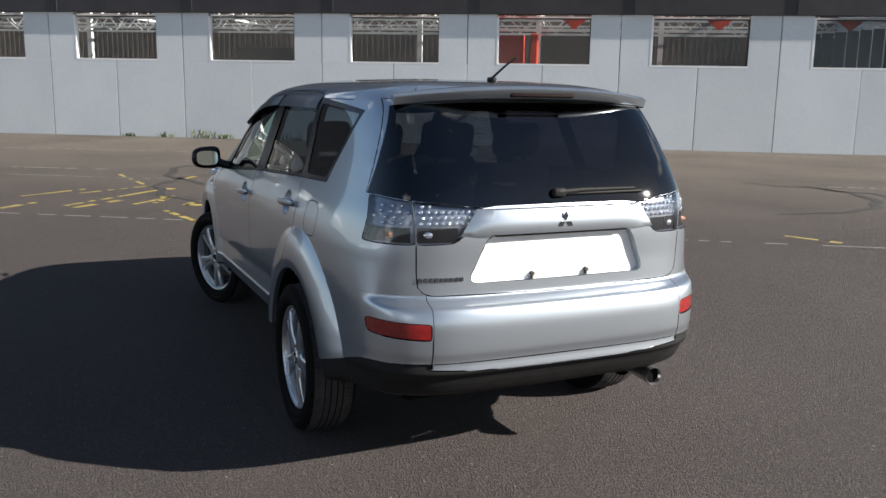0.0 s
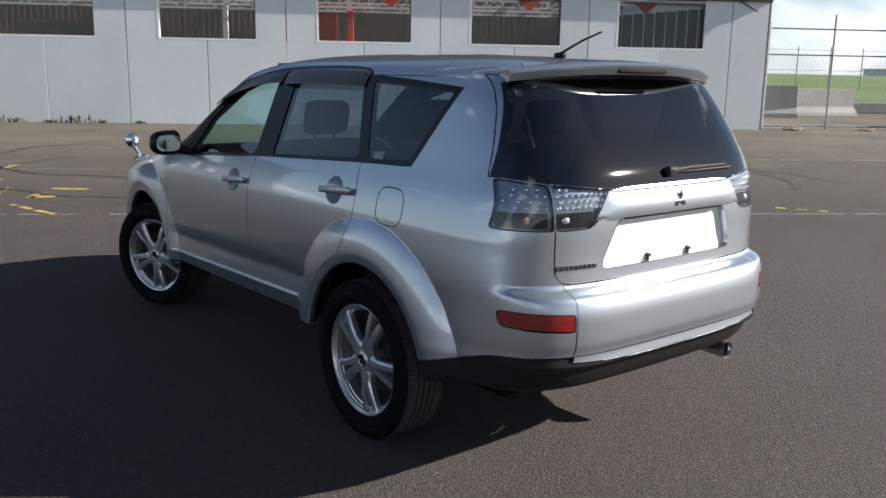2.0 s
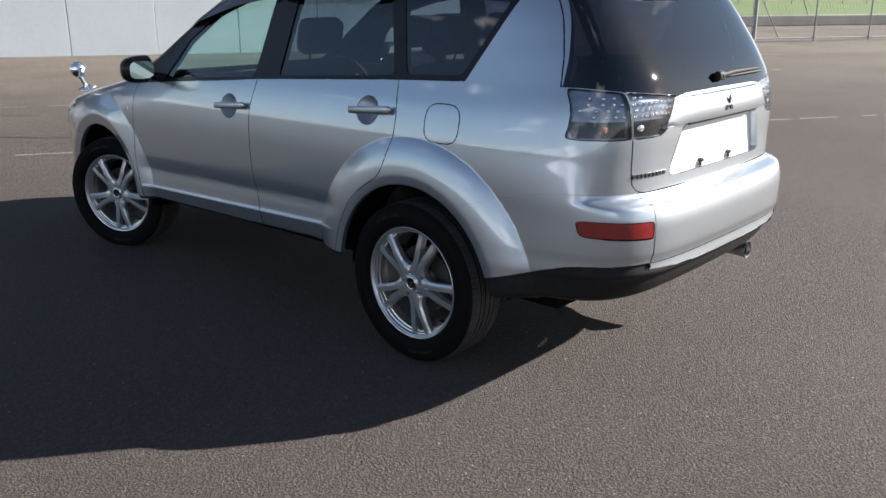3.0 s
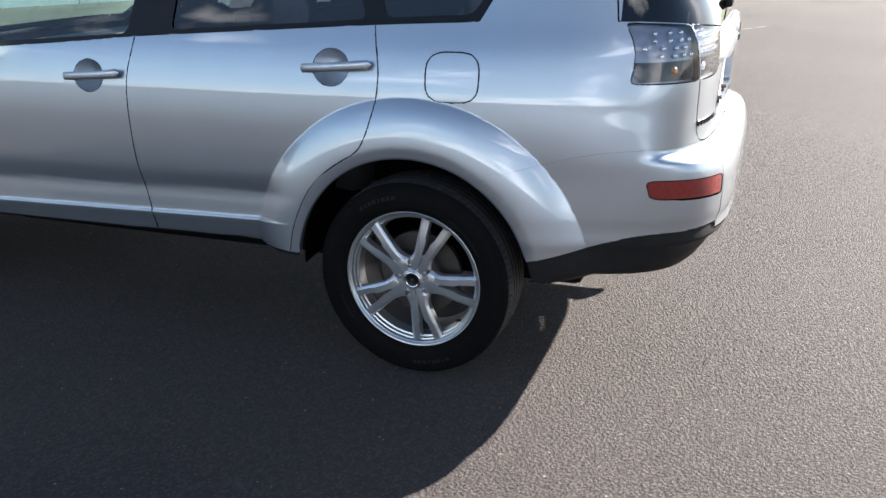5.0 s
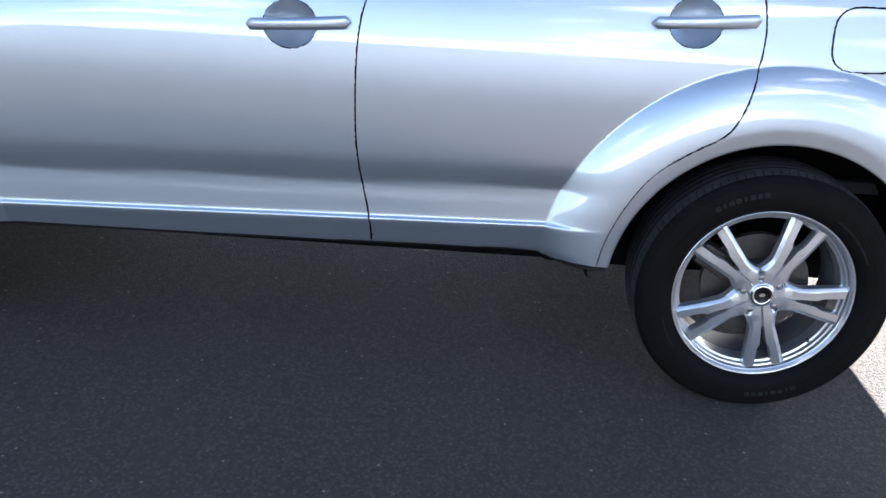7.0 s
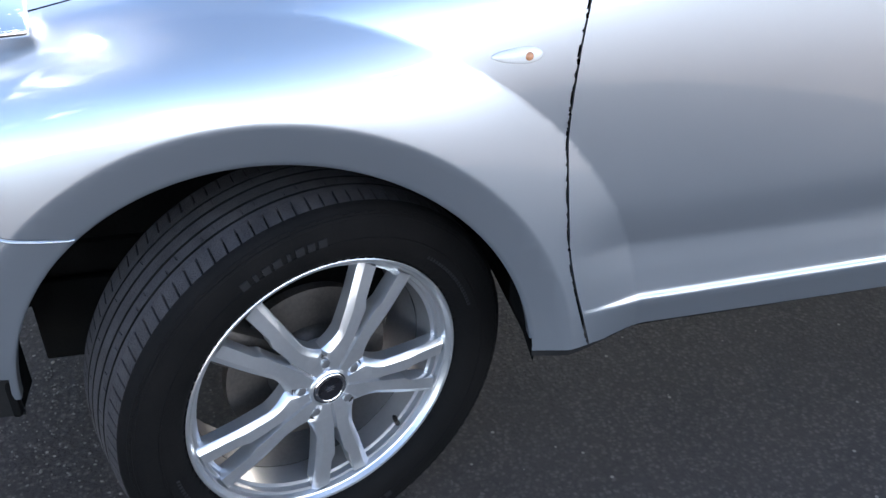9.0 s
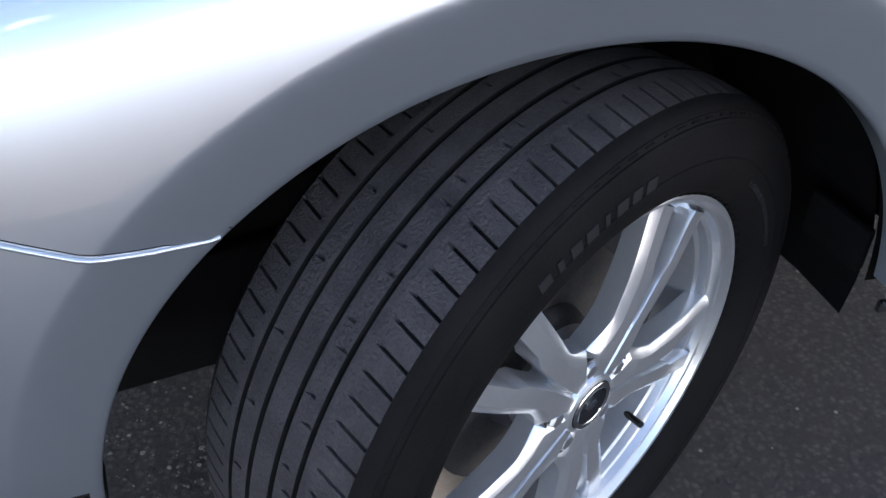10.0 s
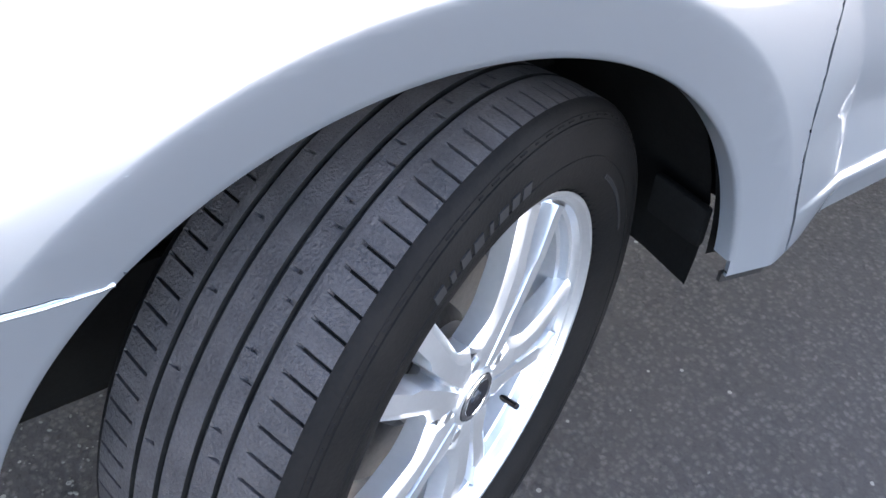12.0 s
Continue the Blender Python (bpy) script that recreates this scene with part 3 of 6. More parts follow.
BLACK_TOP = smooth_line([(-1.70, .452), (-1.751, .458), (-1.811, .474), (-1.949, .515), (-2.06, .548), (-2.2, .562), (-2.40, .565)], .04)
FRONT_SEAM = smooth_line([(1.60, .690), (1.645, .684), (1.726, .697), (1.781, .720), (1.90, .765), (2.00, .800), (2.30, .83)], .04)
FRONT_BLACK = [(1.74, .430), (1.841, .452), (2.05, .46), (2.40, .46)]
HEADLAMP = rounded([(1.775, .845), (2.02, .775), (2.25, .75), (2.25, .90), (1.97, .925), (1.82, .925)], .03)
# lines on the tail (across, height), left half
LAMP_OUT = rounded([(-.784, 1.026), (-.630, 1.024), (-.638, 1.190), (-.742, 1.205)], .012)
LAMP_IN = rounded([(-.623, 1.024), (-.478, 1.028), (-.392, 1.10), (-.352, 1.160), (-.631, 1.189)], .012)
TAIL_GLASS = [(-.742, 1.212), (-.635, 1.197), (-.352, 1.166), (-.30, 1.172), (.02, 1.174), (.02, 1.565), (-.30, 1.563), (-.616, 1.547)]
RECESS = rounded([(-.420, .866), (.30, .866), (.30, 1.056), (-.335, 1.056)], .045, 6)
GATE = [(-.746, 1.208), (-.634, 1.192), (-.6265, 1.024), (-.624, .90), (-.618, .855), (-.600, .832), (-.57, .822), (.02, .812), (.02, 1.60), (-.30, 1.598), (-.622, 1.575)]
REFLECTOR = rounded([(-.795, .735), (-.592, .728), (-.592, .662), (-.790, .672)], .016)
LIP_LOW = [(-.60, .538), (-.3, .521), (.02, .516)]
SCREEN = [(-.70, 1.085), (.02, 1.085), (.02, 1.572), (-.565, 1.558)]
BONNET = [(-.66, 1.20), (-.70, 1.50), (-.70, 1.90), (-.60, 2.12), (-.30, 2.19), (.02, 2.21)]


def build_shell():
    """The left half of the shell, cut along its joints: lists of faces for each panel."""
    P, N, f, g = shell_grid()
    rows, cols = P.shape[:2]
    bm = bmesh.new()
    lay = bm.verts.layers.float_vector.new("n")
    zone = bm.faces.layers.int.new("zone")
    grid = []
    for i in range(rows):
        for j in range(cols):
            v = bm.verts.new(P[i, j])
            v[lay] = Vector(N[i, j])
            grid.append(v)
    side, rear, front = [], [], []
    for i in range(rows - 1):
        for j in range(cols - 1):
            q = bm.faces.new((grid[i * cols + j], grid[i * cols + j + 1], grid[(i + 1) * cols + j + 1], grid[(i + 1) * cols + j]))
            k = 0
            if f[j] > .80 and i < rows - 12:
                k |= 1
                side.append(q)
            if g[j] < 0 and f[j + 1] < .985:
                k |= 2
                rear.append(q)
            if g[j] > 0 and f[j + 1] < .985:
                k |= 4
                front.append(q)
            q[zone] = k
    cs = Cutter(bm, side, 1, 2)
    for line in (FENDER_GAP, B_GAP, C_GAP, SILL, [(y, z - .016) for y, z in SILL], BELT, TOPLINE, QTOP, QREAR, ring(WIN_FRONT), ring(WIN_REAR), ring(WIN_QUARTER), ring(FUEL), ring(cup_ring(CUPS[0])), ring(cup_ring(CUPS[1])),
                 ARCH_REAR, ARCH_FRONT, BUMPER_SEAM, BLACK_TOP, FRONT_SEAM, FRONT_BLACK, ring(HEADLAMP)):
        cs.cut([tuple(p) for p in line])
    for (cy, cz, _), outer in ((ARCHES[0], .618), (ARCHES[1], .605)):
        for r in (outer + .006, outer - .002, outer - .012, outer - .035, .484, .474, .468):
            cs.cut(circle(cy, cz, r, -4, 184, 64))
    # set the flank's points on the true surface, with the true normals
    for v in bm.verts:
        y, z = v.co.y, v.co.z
        if v.co.x < -.45 and z < 1.02 and float(plan_f(y, z)) > .93:
            e = .0018
            v.co.x = -side_x(y, z)
            n = Vector((-1, -(side_x(y + e, z) - side_x(y - e, z)) / (2 * e), -(side_x(y, z + e) - side_x(y, z - e)) / (2 * e)))
            v[lay] = n.normalized()
    cr = Cutter(bm, [q for q in bm.faces if q[zone] & 2], 0, 2)
    for line in (ring(LAMP_OUT), ring(LAMP_IN), ring(TAIL_GLASS), ring(RECESS), ring(GATE), ring(REFLECTOR), LIP_LOW, [(-.588, .83), (-.588, .55)], [(-.66, .826), (.02, .826)], [(-.80, .562), (-.5, .565), (.02, .566)]):
        cr.cut([tuple(p) for p in line])
    cf = Cutter(bm, [q for q in bm.faces if q[zone] & 4], 0, 2)
    cf.cut(ring(SCREEN))
    cb = Cutter(bm, [q for q in bm.faces if q[zone] & 4 and .84 < q.calc_center_median().z < 1.10], 0, 1)
    cb.cut(BONNET)
    bonnet_poly = [(.02, 1.0), (-.66, 1.0)] + BONNET
    arch_r = ARCH_REAR + [(-1.752, .0), (ARCHES[0][0] + .417, .0)]
    arch_f = ARCH_FRONT + [(.968, 0), (1.786, 0)]
    line_z = lambda line, u: float(np.interp(u, *zip(*sorted((p[0], p[1]) for p in line))))
    out = {}
    for q in bm.faces:
        c = q.calc_center_median()
        x, y, z = c
        k = q[zone]
        name = None
        if k & 2:
            if inside(LAMP_OUT, x, z):
                name = "lamp_out"
            elif inside(LAMP_IN, x, z):
                name = "lamp_in"
            elif inside(TAIL_GLASS, x, z):
                name = "tail_glass"
            elif inside(RECESS, x, z):
                name = "recess"
            elif inside(GATE, x, z):
                name = "gate"
            elif inside(REFLECTOR, x, z):
                name = "reflector"
        if name is None and (z < .378 and y < -1.7 or z < .350 and y > 1.7):
            name = "hole"
        if name is None and k & 4 and inside(SCREEN, x, z) and y > .15:
            name = "screen"
        if name is None and k & 4 and z > .85 and z < 1.10 and inside(bonnet_poly, x, y):
            name = "bonnet"
        if name is None and k & 1:
            if inside(arch_r, y, z) or inside(arch_f, y, z):
                name = "hole"
            elif z < .378 and y < -1.7 or z < .350 and y > 1.7:
                name = "hole"
            elif inside(WIN_FRONT, y, z):
                name = "win_front"
            elif inside(WIN_REAR, y, z):
                name = "win_rear"
            elif inside(WIN_QUARTER, y, z):
                name = "win_quarter"
            elif inside(HOUSE, y, z):
                name = "frame_front" if y > -.325 else ("frame_rear" if y > -1.185 + (z - 1.2) * .25 else "frame_quarter")
            elif inside(HEADLAMP, y, z):
                name = "headlamp"
            elif inside(FUEL, y, z):
                name = "fuel"
            elif inside(cup_ring(CUPS[0]), y, z) or inside(cup_ring(CUPS[1]), y, z):
                name = "hole"
        if name is None:
            sill = line_z(SILL, y)
            if y < -1.55 and k & 2 and not k & 1 or y < -1.70:
                btop = line_z(BLACK_TOP, y) if k & 1 else .565
                if k & 2 and x > -.60:
                    lip = line_z(LIP_LOW, x)
                    name = "bumper_black" if z < lip else ("bumper_lip" if z < .565 and x > -.588 else ("bumper_mid" if z < .826 and x > -.588 else ("bumper" if z < .826 else None)))
                else:
                    name = "bumper_black" if z < btop else ("bumper" if z < line_z(BUMPER_SEAM, y) else None)
            elif y < -1.575:
                name = "bumper" if z < line_z(BUMPER_SEAM, y) else None
            elif y > 1.74:
                name = "front_black" if z < line_z(FRONT_BLACK, y) else ("front_bumper" if z < (line_z(FRONT_SEAM, y) if k & 1 else .83) else None)
            elif y > 1.60 and z < line_z(FRONT_SEAM, y) and k & 1:
                name = "front_bumper"
            elif z < sill:
                name = "sill" if z > sill - .016 else "hole"
        if name is None:
            belt = line_z(BELT, y) if y > -1.55 else 9
            gap = lambda line: float(np.interp(z, *zip(*sorted((p[1], p[0]) for p in line))))
            if z < belt and k & 1 and y < 1.0:
                if y > gap(FENDER_GAP):
                    name = "fender"
                elif y > gap(B_GAP):
                    name = "door_front"
                elif y > gap(C_GAP):
                    name = "door_rear"
                else:
                    name = "quarter"
            elif y > .86 and z < 1.10:
                name = "fender"
            elif y < -1.1 and z < 1.57 and x < -.5:
                name = "quarter"
            else:
                name = "roof"
        out.setdefault(name, []).append(q)
    return bm, lay, out


SHELL, SHELL_N, PANELS = build_shell()


EDGES = [(tuple(zip(*sorted((p[1], p[0]) for p in line))), front, back) for line, front, back in
         ((FENDER_GAP, "front_fender", "front_door"), (B_GAP, "front_door", "rear_door"), (C_GAP, "rear_door", "quarter_panel"))]


def panel(name, keys, mat, parent, side=-1, gap=.0028, depth=.006, inset=0.0, label="", rim=True):
    """One sheet of the shell with turned-in edges. side -1: left, 1: right, 0: right across the car."""
    faces = [q for k in keys for q in PANELS.get(k, [])]
    own = set(faces)
    verts, normals, index, polys = [], [], {}, []
    shift = {}
    edges = []
    for q in faces:
        qn = q.normal if q.normal.length else q.calc_center_median()
        for e in q.edges:
            if sum(1 for lf in e.link_faces if lf in own) == 1:
                a, b = e.verts
                if abs(a.co.x) < 1e-5 and abs(b.co.x) < 1e-5:
                    continue
                d = (b.co - a.co)
                n = (a[SHELL_N] + b[SHELL_N]).normalized()
                inn = n.cross(d)
                if inn.length < 1e-9:
                    continue
                inn.normalize()
                if inn.dot(q.calc_center_median() - a.co) < 0:
                    inn = -inn
                edges.append((a, b))
                for v in (a, b):
                    shift[v] = shift.get(v, Vector()) + inn * (d.length + 1e-5)
    for q in faces:
        poly = []
        for v in q.verts:
            if v not in index:
                n = v[SHELL_N].normalized()
                co = v.co - n * inset
                if v in shift and shift[v].length > 1e-9:
                    tight = .1 if v.co.y < -1.54 and .67 < v.co.z < .85 and name in ("rear_bumper", "quarter_panel") else (.5 if v.co.z < .70 and v.co.y < -.85 and name in ("rear_door", "quarter_panel") else .15 if v.co.y > 1.57 and v.co.z < .84 and name in ("front_bumper", "front_fender") else 1)
                    co = co + shift[v].normalized() * gap * tight
                    for cy, cz, rad in ARCHES:
                        r = math.hypot(co.y - cy, co.z - cz)
                        if abs(r - rad) < .012 and co.z > cz + .02 and name in ("front_fender", "front_bumper", "rear_door", "quarter_panel", "rear_bumper") and abs(co.x) > .6:
                            co.y, co.z = cy + (co.y - cy) * (rad + .001) / r, cz + (co.z - cz) * (rad + .001) / r
                    for line, front, back in EDGES:
                        if name in (front, back) and .45 < co.z < 1.14 and abs(co.x) > .6:
                            y0, y1 = (float(np.interp(v.co.z + q, *line)) for q in (-.004, .004))
                            if abs(v.co.y - (y0 + y1) / 2) < .009:
                                k = gap * (.5 if front == "rear_door" and co.z < .70 else 1) * math.hypot(1, (y1 - y0) / .008)
                                co = Vector((co.x, (y0 + y1) / 2 + (k if name == front else -k), v.co.z))
                index[v] = len(verts)
                verts.append(co)
                normals.append(n)
            poly.append(index[v])
        a, b, c = (verts[poly[i]] for i in (0, 1, 2))
        nn = sum((normals[i] for i in poly), Vector())
        area = Vector()
        for i in range(len(poly)):
            area += verts[poly[i]].cross(verts[poly[(i + 1) % len(poly)]])
        polys.append(poly if area.dot(nn) >= 0 else poly[::-1])
    if rim:
        top = {}
        for v, s in shift.items():
            i = index[v]
            o = (-s.normalized() if depth > 0 else s.normalized()) if s.length > 1e-9 else Vector((0, 0, 1))
            top[v] = (len(verts), len(verts) + 1)
            verts += [verts[i].copy(), verts[i] - normals[i] * depth]
            normals += [o, o]
        for a, b in edges:
            polys.append([top[a][0], top[b][0], top[b][1], top[a][1]])
    if side >= 0:
        base = len(verts)
        mv = [Vector((-v.x, v.y, v.z)) for v in verts]
        mn = [Vector((-n.x, n.y, n.z)) for n in normals]
        mp = [[i + (base if side == 0 else 0) for i in p[::-1]] for p in polys]
        if side == 0:
            verts, normals, polys = verts + mv, normals + mn, polys + mp
        else:
            verts, normals, polys = mv, mn, mp
    return mesh_ob(name, verts, polys, mat, parent, normals=normals, label=label)


# ---- car: wheels ----
def tyre_mesh():
    """A worn road tyre: four rain grooves, slotted shoulders and ribbed sidewalls. Outer side towards -X."""
    pitches = 98
    cols = []
    for k in range(pitches):
        for fr, cut in ((0.0, 0), (.10, 0), (.115, 1), (.235, 1), (.25, 0), (.62, 0)):
            cols.append(((k + fr + .5) / pitches * 2 * math.pi, cut, k))
    prof = [(-.080, .2430), (-.0885, .2480), (-.0960, .2520), (-.1045, .2595), (-.1105, .2710), (-.1125, .2820), (-.1130, .2920), (-.1140, .2925), (-.1140, .2945), (-.1128, .2950), (-.1126, .3080),
            (-.1105, .3190), (-.1085, .3265), (-.1092, .3275), (-.1078, .3310), (-.1062, .3312), (-.1040, .3370), (-.1030, .3372), (-.1000, .3415), (-.0960, .3452), (-.0905, .3476), (-.0890, .3479), (-.0750, .3500), (-.0612, .3513), (-.0602, .3514), (-.0560, .3515)]

    def crown(x):
        return .3535 - 0.42 * x * x
    grooves = ((-.0425, .0024), (-.0150, .0027), (.0150, .0027), (.0425, .0025))
    for c, h in grooves:
        for dx, dr in ((-h - .0085, 0), (-h - .0078, 0), (-h - .0004, 0), (-h + .0005, -.0055), (h - .0005, -.0055), (h + .0004, 0), (h + .0078, 0), (h + .0085, 0)):
            prof.append((c + dx, crown(c + dx) + dr))
    for x, r in prof[25::-1]:
        prof.append((-x, r))
    verts, faces = [], []
    m = len(prof)
    for a, cut, k in cols:
        for x, r in prof:
            t = a
            if abs(x) > .045:
                t = a - .16 * (abs(x) - .0475) * (1 if x < 0 else -1) / .35
            if cut:
                if .0600 < abs(x) < .0895:
                    r -= .0055
                elif (k % 3 == 0 and .0300 < x < .0388) or (k % 3 == 1 and -.0391 < x < -.0310) or (k % 3 == 2 and -.0270 < x < -.0190):
                    r -= .0035
            verts.append((x, r * math.cos(t), r * math.sin(t)))
    n = len(cols)
    for k in range(n):
        k2 = (k + 1) % n
        for i in range(m - 1):
            faces.append((k * m + i, k * m + i + 1, k2 * m + i + 1, k2 * m + i))
    return verts, faces


def rim_mesh():
    """Five arms, each split by a groove into two flat-faced spokes that part halfway to the rim."""
    verts, faces = [], []
    for arm in range(5):
        ang = radians(arm * 72 + 48)
        er = Vector((0, math.cos(ang), math.sin(ang)))
        for s in (-1, 1):
            et = Vector((0, -math.sin(ang), math.cos(ang))) * s
            st = []
            for r in np.linspace(.030, .2400, 58):
                split = float(smoothstep(.098, .112, r))
                ti = float(np.interp(r, (.03, .10, .163, .177, .24), (.0015, .0028, .0085, .0160, .0255)))
                to = float(np.interp(r, (.03, .11, .24), (.0350, .0355, .0600)))
                web = 1 - float(smoothstep(.060, .105, r))
                to = min(to + 6 * max(0, .106 - r) ** 2, r * math.tan(radians(36)))
                w = to - ti
                front = -.0845 - .0030 * math.sin(math.pi * min(1, max(0, (r - .03) / .2))) + .0035 * float(smoothstep(.15, .2400, r))
                scoop = .007 + .005 * web
                back = front + .036 - .008 * (r / .24)
                floor = front + .007 + split * .012
                inner = -.001 + split * (ti + .001)
                sec = [(back, inner), (floor, inner + .001), (front + .0040, ti), (front, ti + .0012), (front + .0004, ti + w * .68), (front + .0014, ti + w * .74), (front + scoop * .75, ti + w * .95), (front + scoop, to), (back, to)]
                c = er * r * (1 - .04 * split)
                st.append([c + et * q + Vector((x, 0, 0)) for x, q in sec])
            b = len(verts)
            w = len(st[0])
            for row in st:
                verts += row
            for i in range(len(st) - 1):
                for j in range(w):
                    j2 = (j + 1) % w
                    q = (b + i * w + j, b + i * w + j2, b + (i + 1) * w + j2, b + (i + 1) * w + j)
                    faces.append(q if s > 0 else q[::-1])
    hv, hf = revolve([(-.030, .066), (-.066, .064), (-.072, .060), (-.0770, .050), (-.0805, .040), (-.0865, .036), (-.0885, .032), (-.0875, .031)], 60)
    b = len(verts)
    verts += hv
    faces += [tuple(b + i for i in q) for q in hf]
    bv, bf = revolve([(-.0840, .2445), (-.0895, .2500), (-.0925, .2512), (-.0935, .2495), (-.0925, .2455), (-.0865, .2415), (-.0850, .2405), (-.0835, .2380), (-.0740, .2350), (-.0725, .2300), (-.0620, .2280), (-.0600, .2220), (-.02, .2170)], 96)
    b = len(verts)
    verts += bv
    faces += [tuple(b + i for i in q) for q in bf]
    return [(v[0], v[1] * .985, v[2] * .985) for v in verts], faces


def build_wheel(parent):
    wheel = new("wheel")
    wheel.parent = parent
    v, f = tyre_mesh()
    tyre = mesh_ob("tyre", v, f, RUBBER, wheel, smooth=32, label="worn black tyre with four grooves and slotted shoulders")
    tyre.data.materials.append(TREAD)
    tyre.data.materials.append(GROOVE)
    # low faces take the darker rubber, painting in the grooves' shade
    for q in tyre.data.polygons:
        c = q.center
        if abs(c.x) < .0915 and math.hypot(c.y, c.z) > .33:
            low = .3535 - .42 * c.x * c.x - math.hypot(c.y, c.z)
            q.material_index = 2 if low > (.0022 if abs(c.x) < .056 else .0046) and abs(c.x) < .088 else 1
    v, f = rim_mesh()
    mesh_ob("rim", v, f, ALLOY, wheel, smooth=24, label="silver alloy rim with five double spokes")
    v, f = revolve([(-.02, .2130), (.03, .2080), (.085, .2150), (.092, .236), (.088, .238)], 64)
    mesh_ob("barrel", v, f, ALLOY_IN, wheel, smooth=40)
    v, f = revolve([(-.0885, .0), (-.0885, .020), (-.0900, .0225), (-.0895, .0290), (-.0870, .0315)], 40)
    mesh_ob("centre_cap", v, f, GLOSS_BLACK, wheel, smooth=40, label="dark centre cap with a chrome ring")
    v, f = revolve([(-.0893, .0225), (-.0908, .0235), (-.0908, .0285), (-.0893, .0300)], 40)
    mesh_ob("cap_ring", v, f, CHROME, wheel, smooth=60)
    bm = bmesh.new()
    for dz in (-.0035, .0005, .0040):
        add_box(bm, pose(-.0890, 0, dz), .001, .018 - abs(dz) * 1.5, .0018)
    part("cap_mark", bm, CHROME, wheel)
    for k in range(5):
        a = radians(k * 72 + 12)
        nut = mesh_ob("lug_nut", *revolve([(-.060, .0115), (-.081, .0110), (-.0845, .0085), (-.0855, .005), (-.0855, .0)], 6), NUT, wheel, smooth=20)
        nut.location = (-.0005, .051 * math.cos(a), .051 * math.sin(a))
        seat = mesh_ob("nut_seat", *revolve([(-.0795, .0165), (-.0800, .0148), (-.0700, .0135)], 20), STEEL, wheel, smooth=40)
        seat.location = (-.0015, .051 * math.cos(a), .051 * math.sin(a))
    v, f = revolve([(-.008, .0), (-.008, .150), (.012, .150), (.012, .0)], 48)
    mesh_ob("brake_disc", v, f, STEEL, wheel, smooth=40)
    v, f = revolve([(-.035, .0), (-.035, .055), (-.02, .075), (-.008, .078)], 32)
    mesh_ob("brake_hub", v, f, STEEL, wheel, smooth=40)
    bm = bmesh.new()
    add_box(bm, pose(.0, .11, .075, 35, 0, 0), .07, .13, .07, .015)
    part("brake_caliper", bm, STEEL, wheel, smooth=40)
    a = radians(-133)
    er = Vector((0, math.cos(a), math.sin(a)))
    tube("valve", GLOSS_BLACK, wheel, [er * .222 + Vector((-.050, 0, 0)), er * .213 + Vector((-.066, 0, 0)), er * .206 + Vector((-.080, 0, 0))], .0048, 10, "black rubber tyre valve")
    # raised maker's marks on the sidewall, as plain bars
    marks = {}
    for start in (62, 250):
        for k, w in enumerate((2.6, 1.2, 2.4, 2.6, 1.0, 2.6, 2.2, 2.6)):
            if w not in marks:
                bm = bmesh.new()
                add_box(bm, Matrix.Identity(4), .0016, .0130, radians(w) * .30)
                marks[w] = part("sidewall_mark", bm, RUBBER_MARK, wheel)
                mk = marks[w]
            else:
                mk = new("sidewall_mark", marks[w].data)
                mk.parent = wheel
            a = radians(start + k * 3.5)
            mk.matrix_basis = Matrix.Translation((-.1133, .3010 * math.cos(a), .3010 * math.sin(a))) @ pose(0, 0, 0, math.degrees(a), 0, 0)
    bm = bmesh.new()
    for start, cnt in ((128, 22), (330, 14)):
        for k in range(cnt):
            a = radians(start + k * 1.5)
            p = Vector((-.1118, .277 * math.cos(a), .277 * math.sin(a)))
            add_box(bm, Matrix.Translation(p) @ pose(0, 0, 0, math.degrees(a), 0, 0), .0014, .0055, .0042)
    tagged(part("size_mark", bm, RUBBER_MARK, wheel, "row of small moulded bars on the tyre wall"), kind="stuff")
    bm = bmesh.new()
    for k in range(0, 98):
        a = radians(k * 360 / 98 + 2.2)
        p = Vector((-.1050, .3345 * math.cos(a), .3345 * math.sin(a)))
        add_box(bm, Matrix.Translation(p) @ pose(0, 0, 0, math.degrees(a), 0, 0) @ pose(0, 0, 0, 0, 0, -62), .0016, .0020, .0105 if k % 4 else .005)
    tagged(part("shoulder_mark", bm, RUBBER, wheel, "moulded dashes round the tyre shoulder"), kind="stuff")
    return wheel


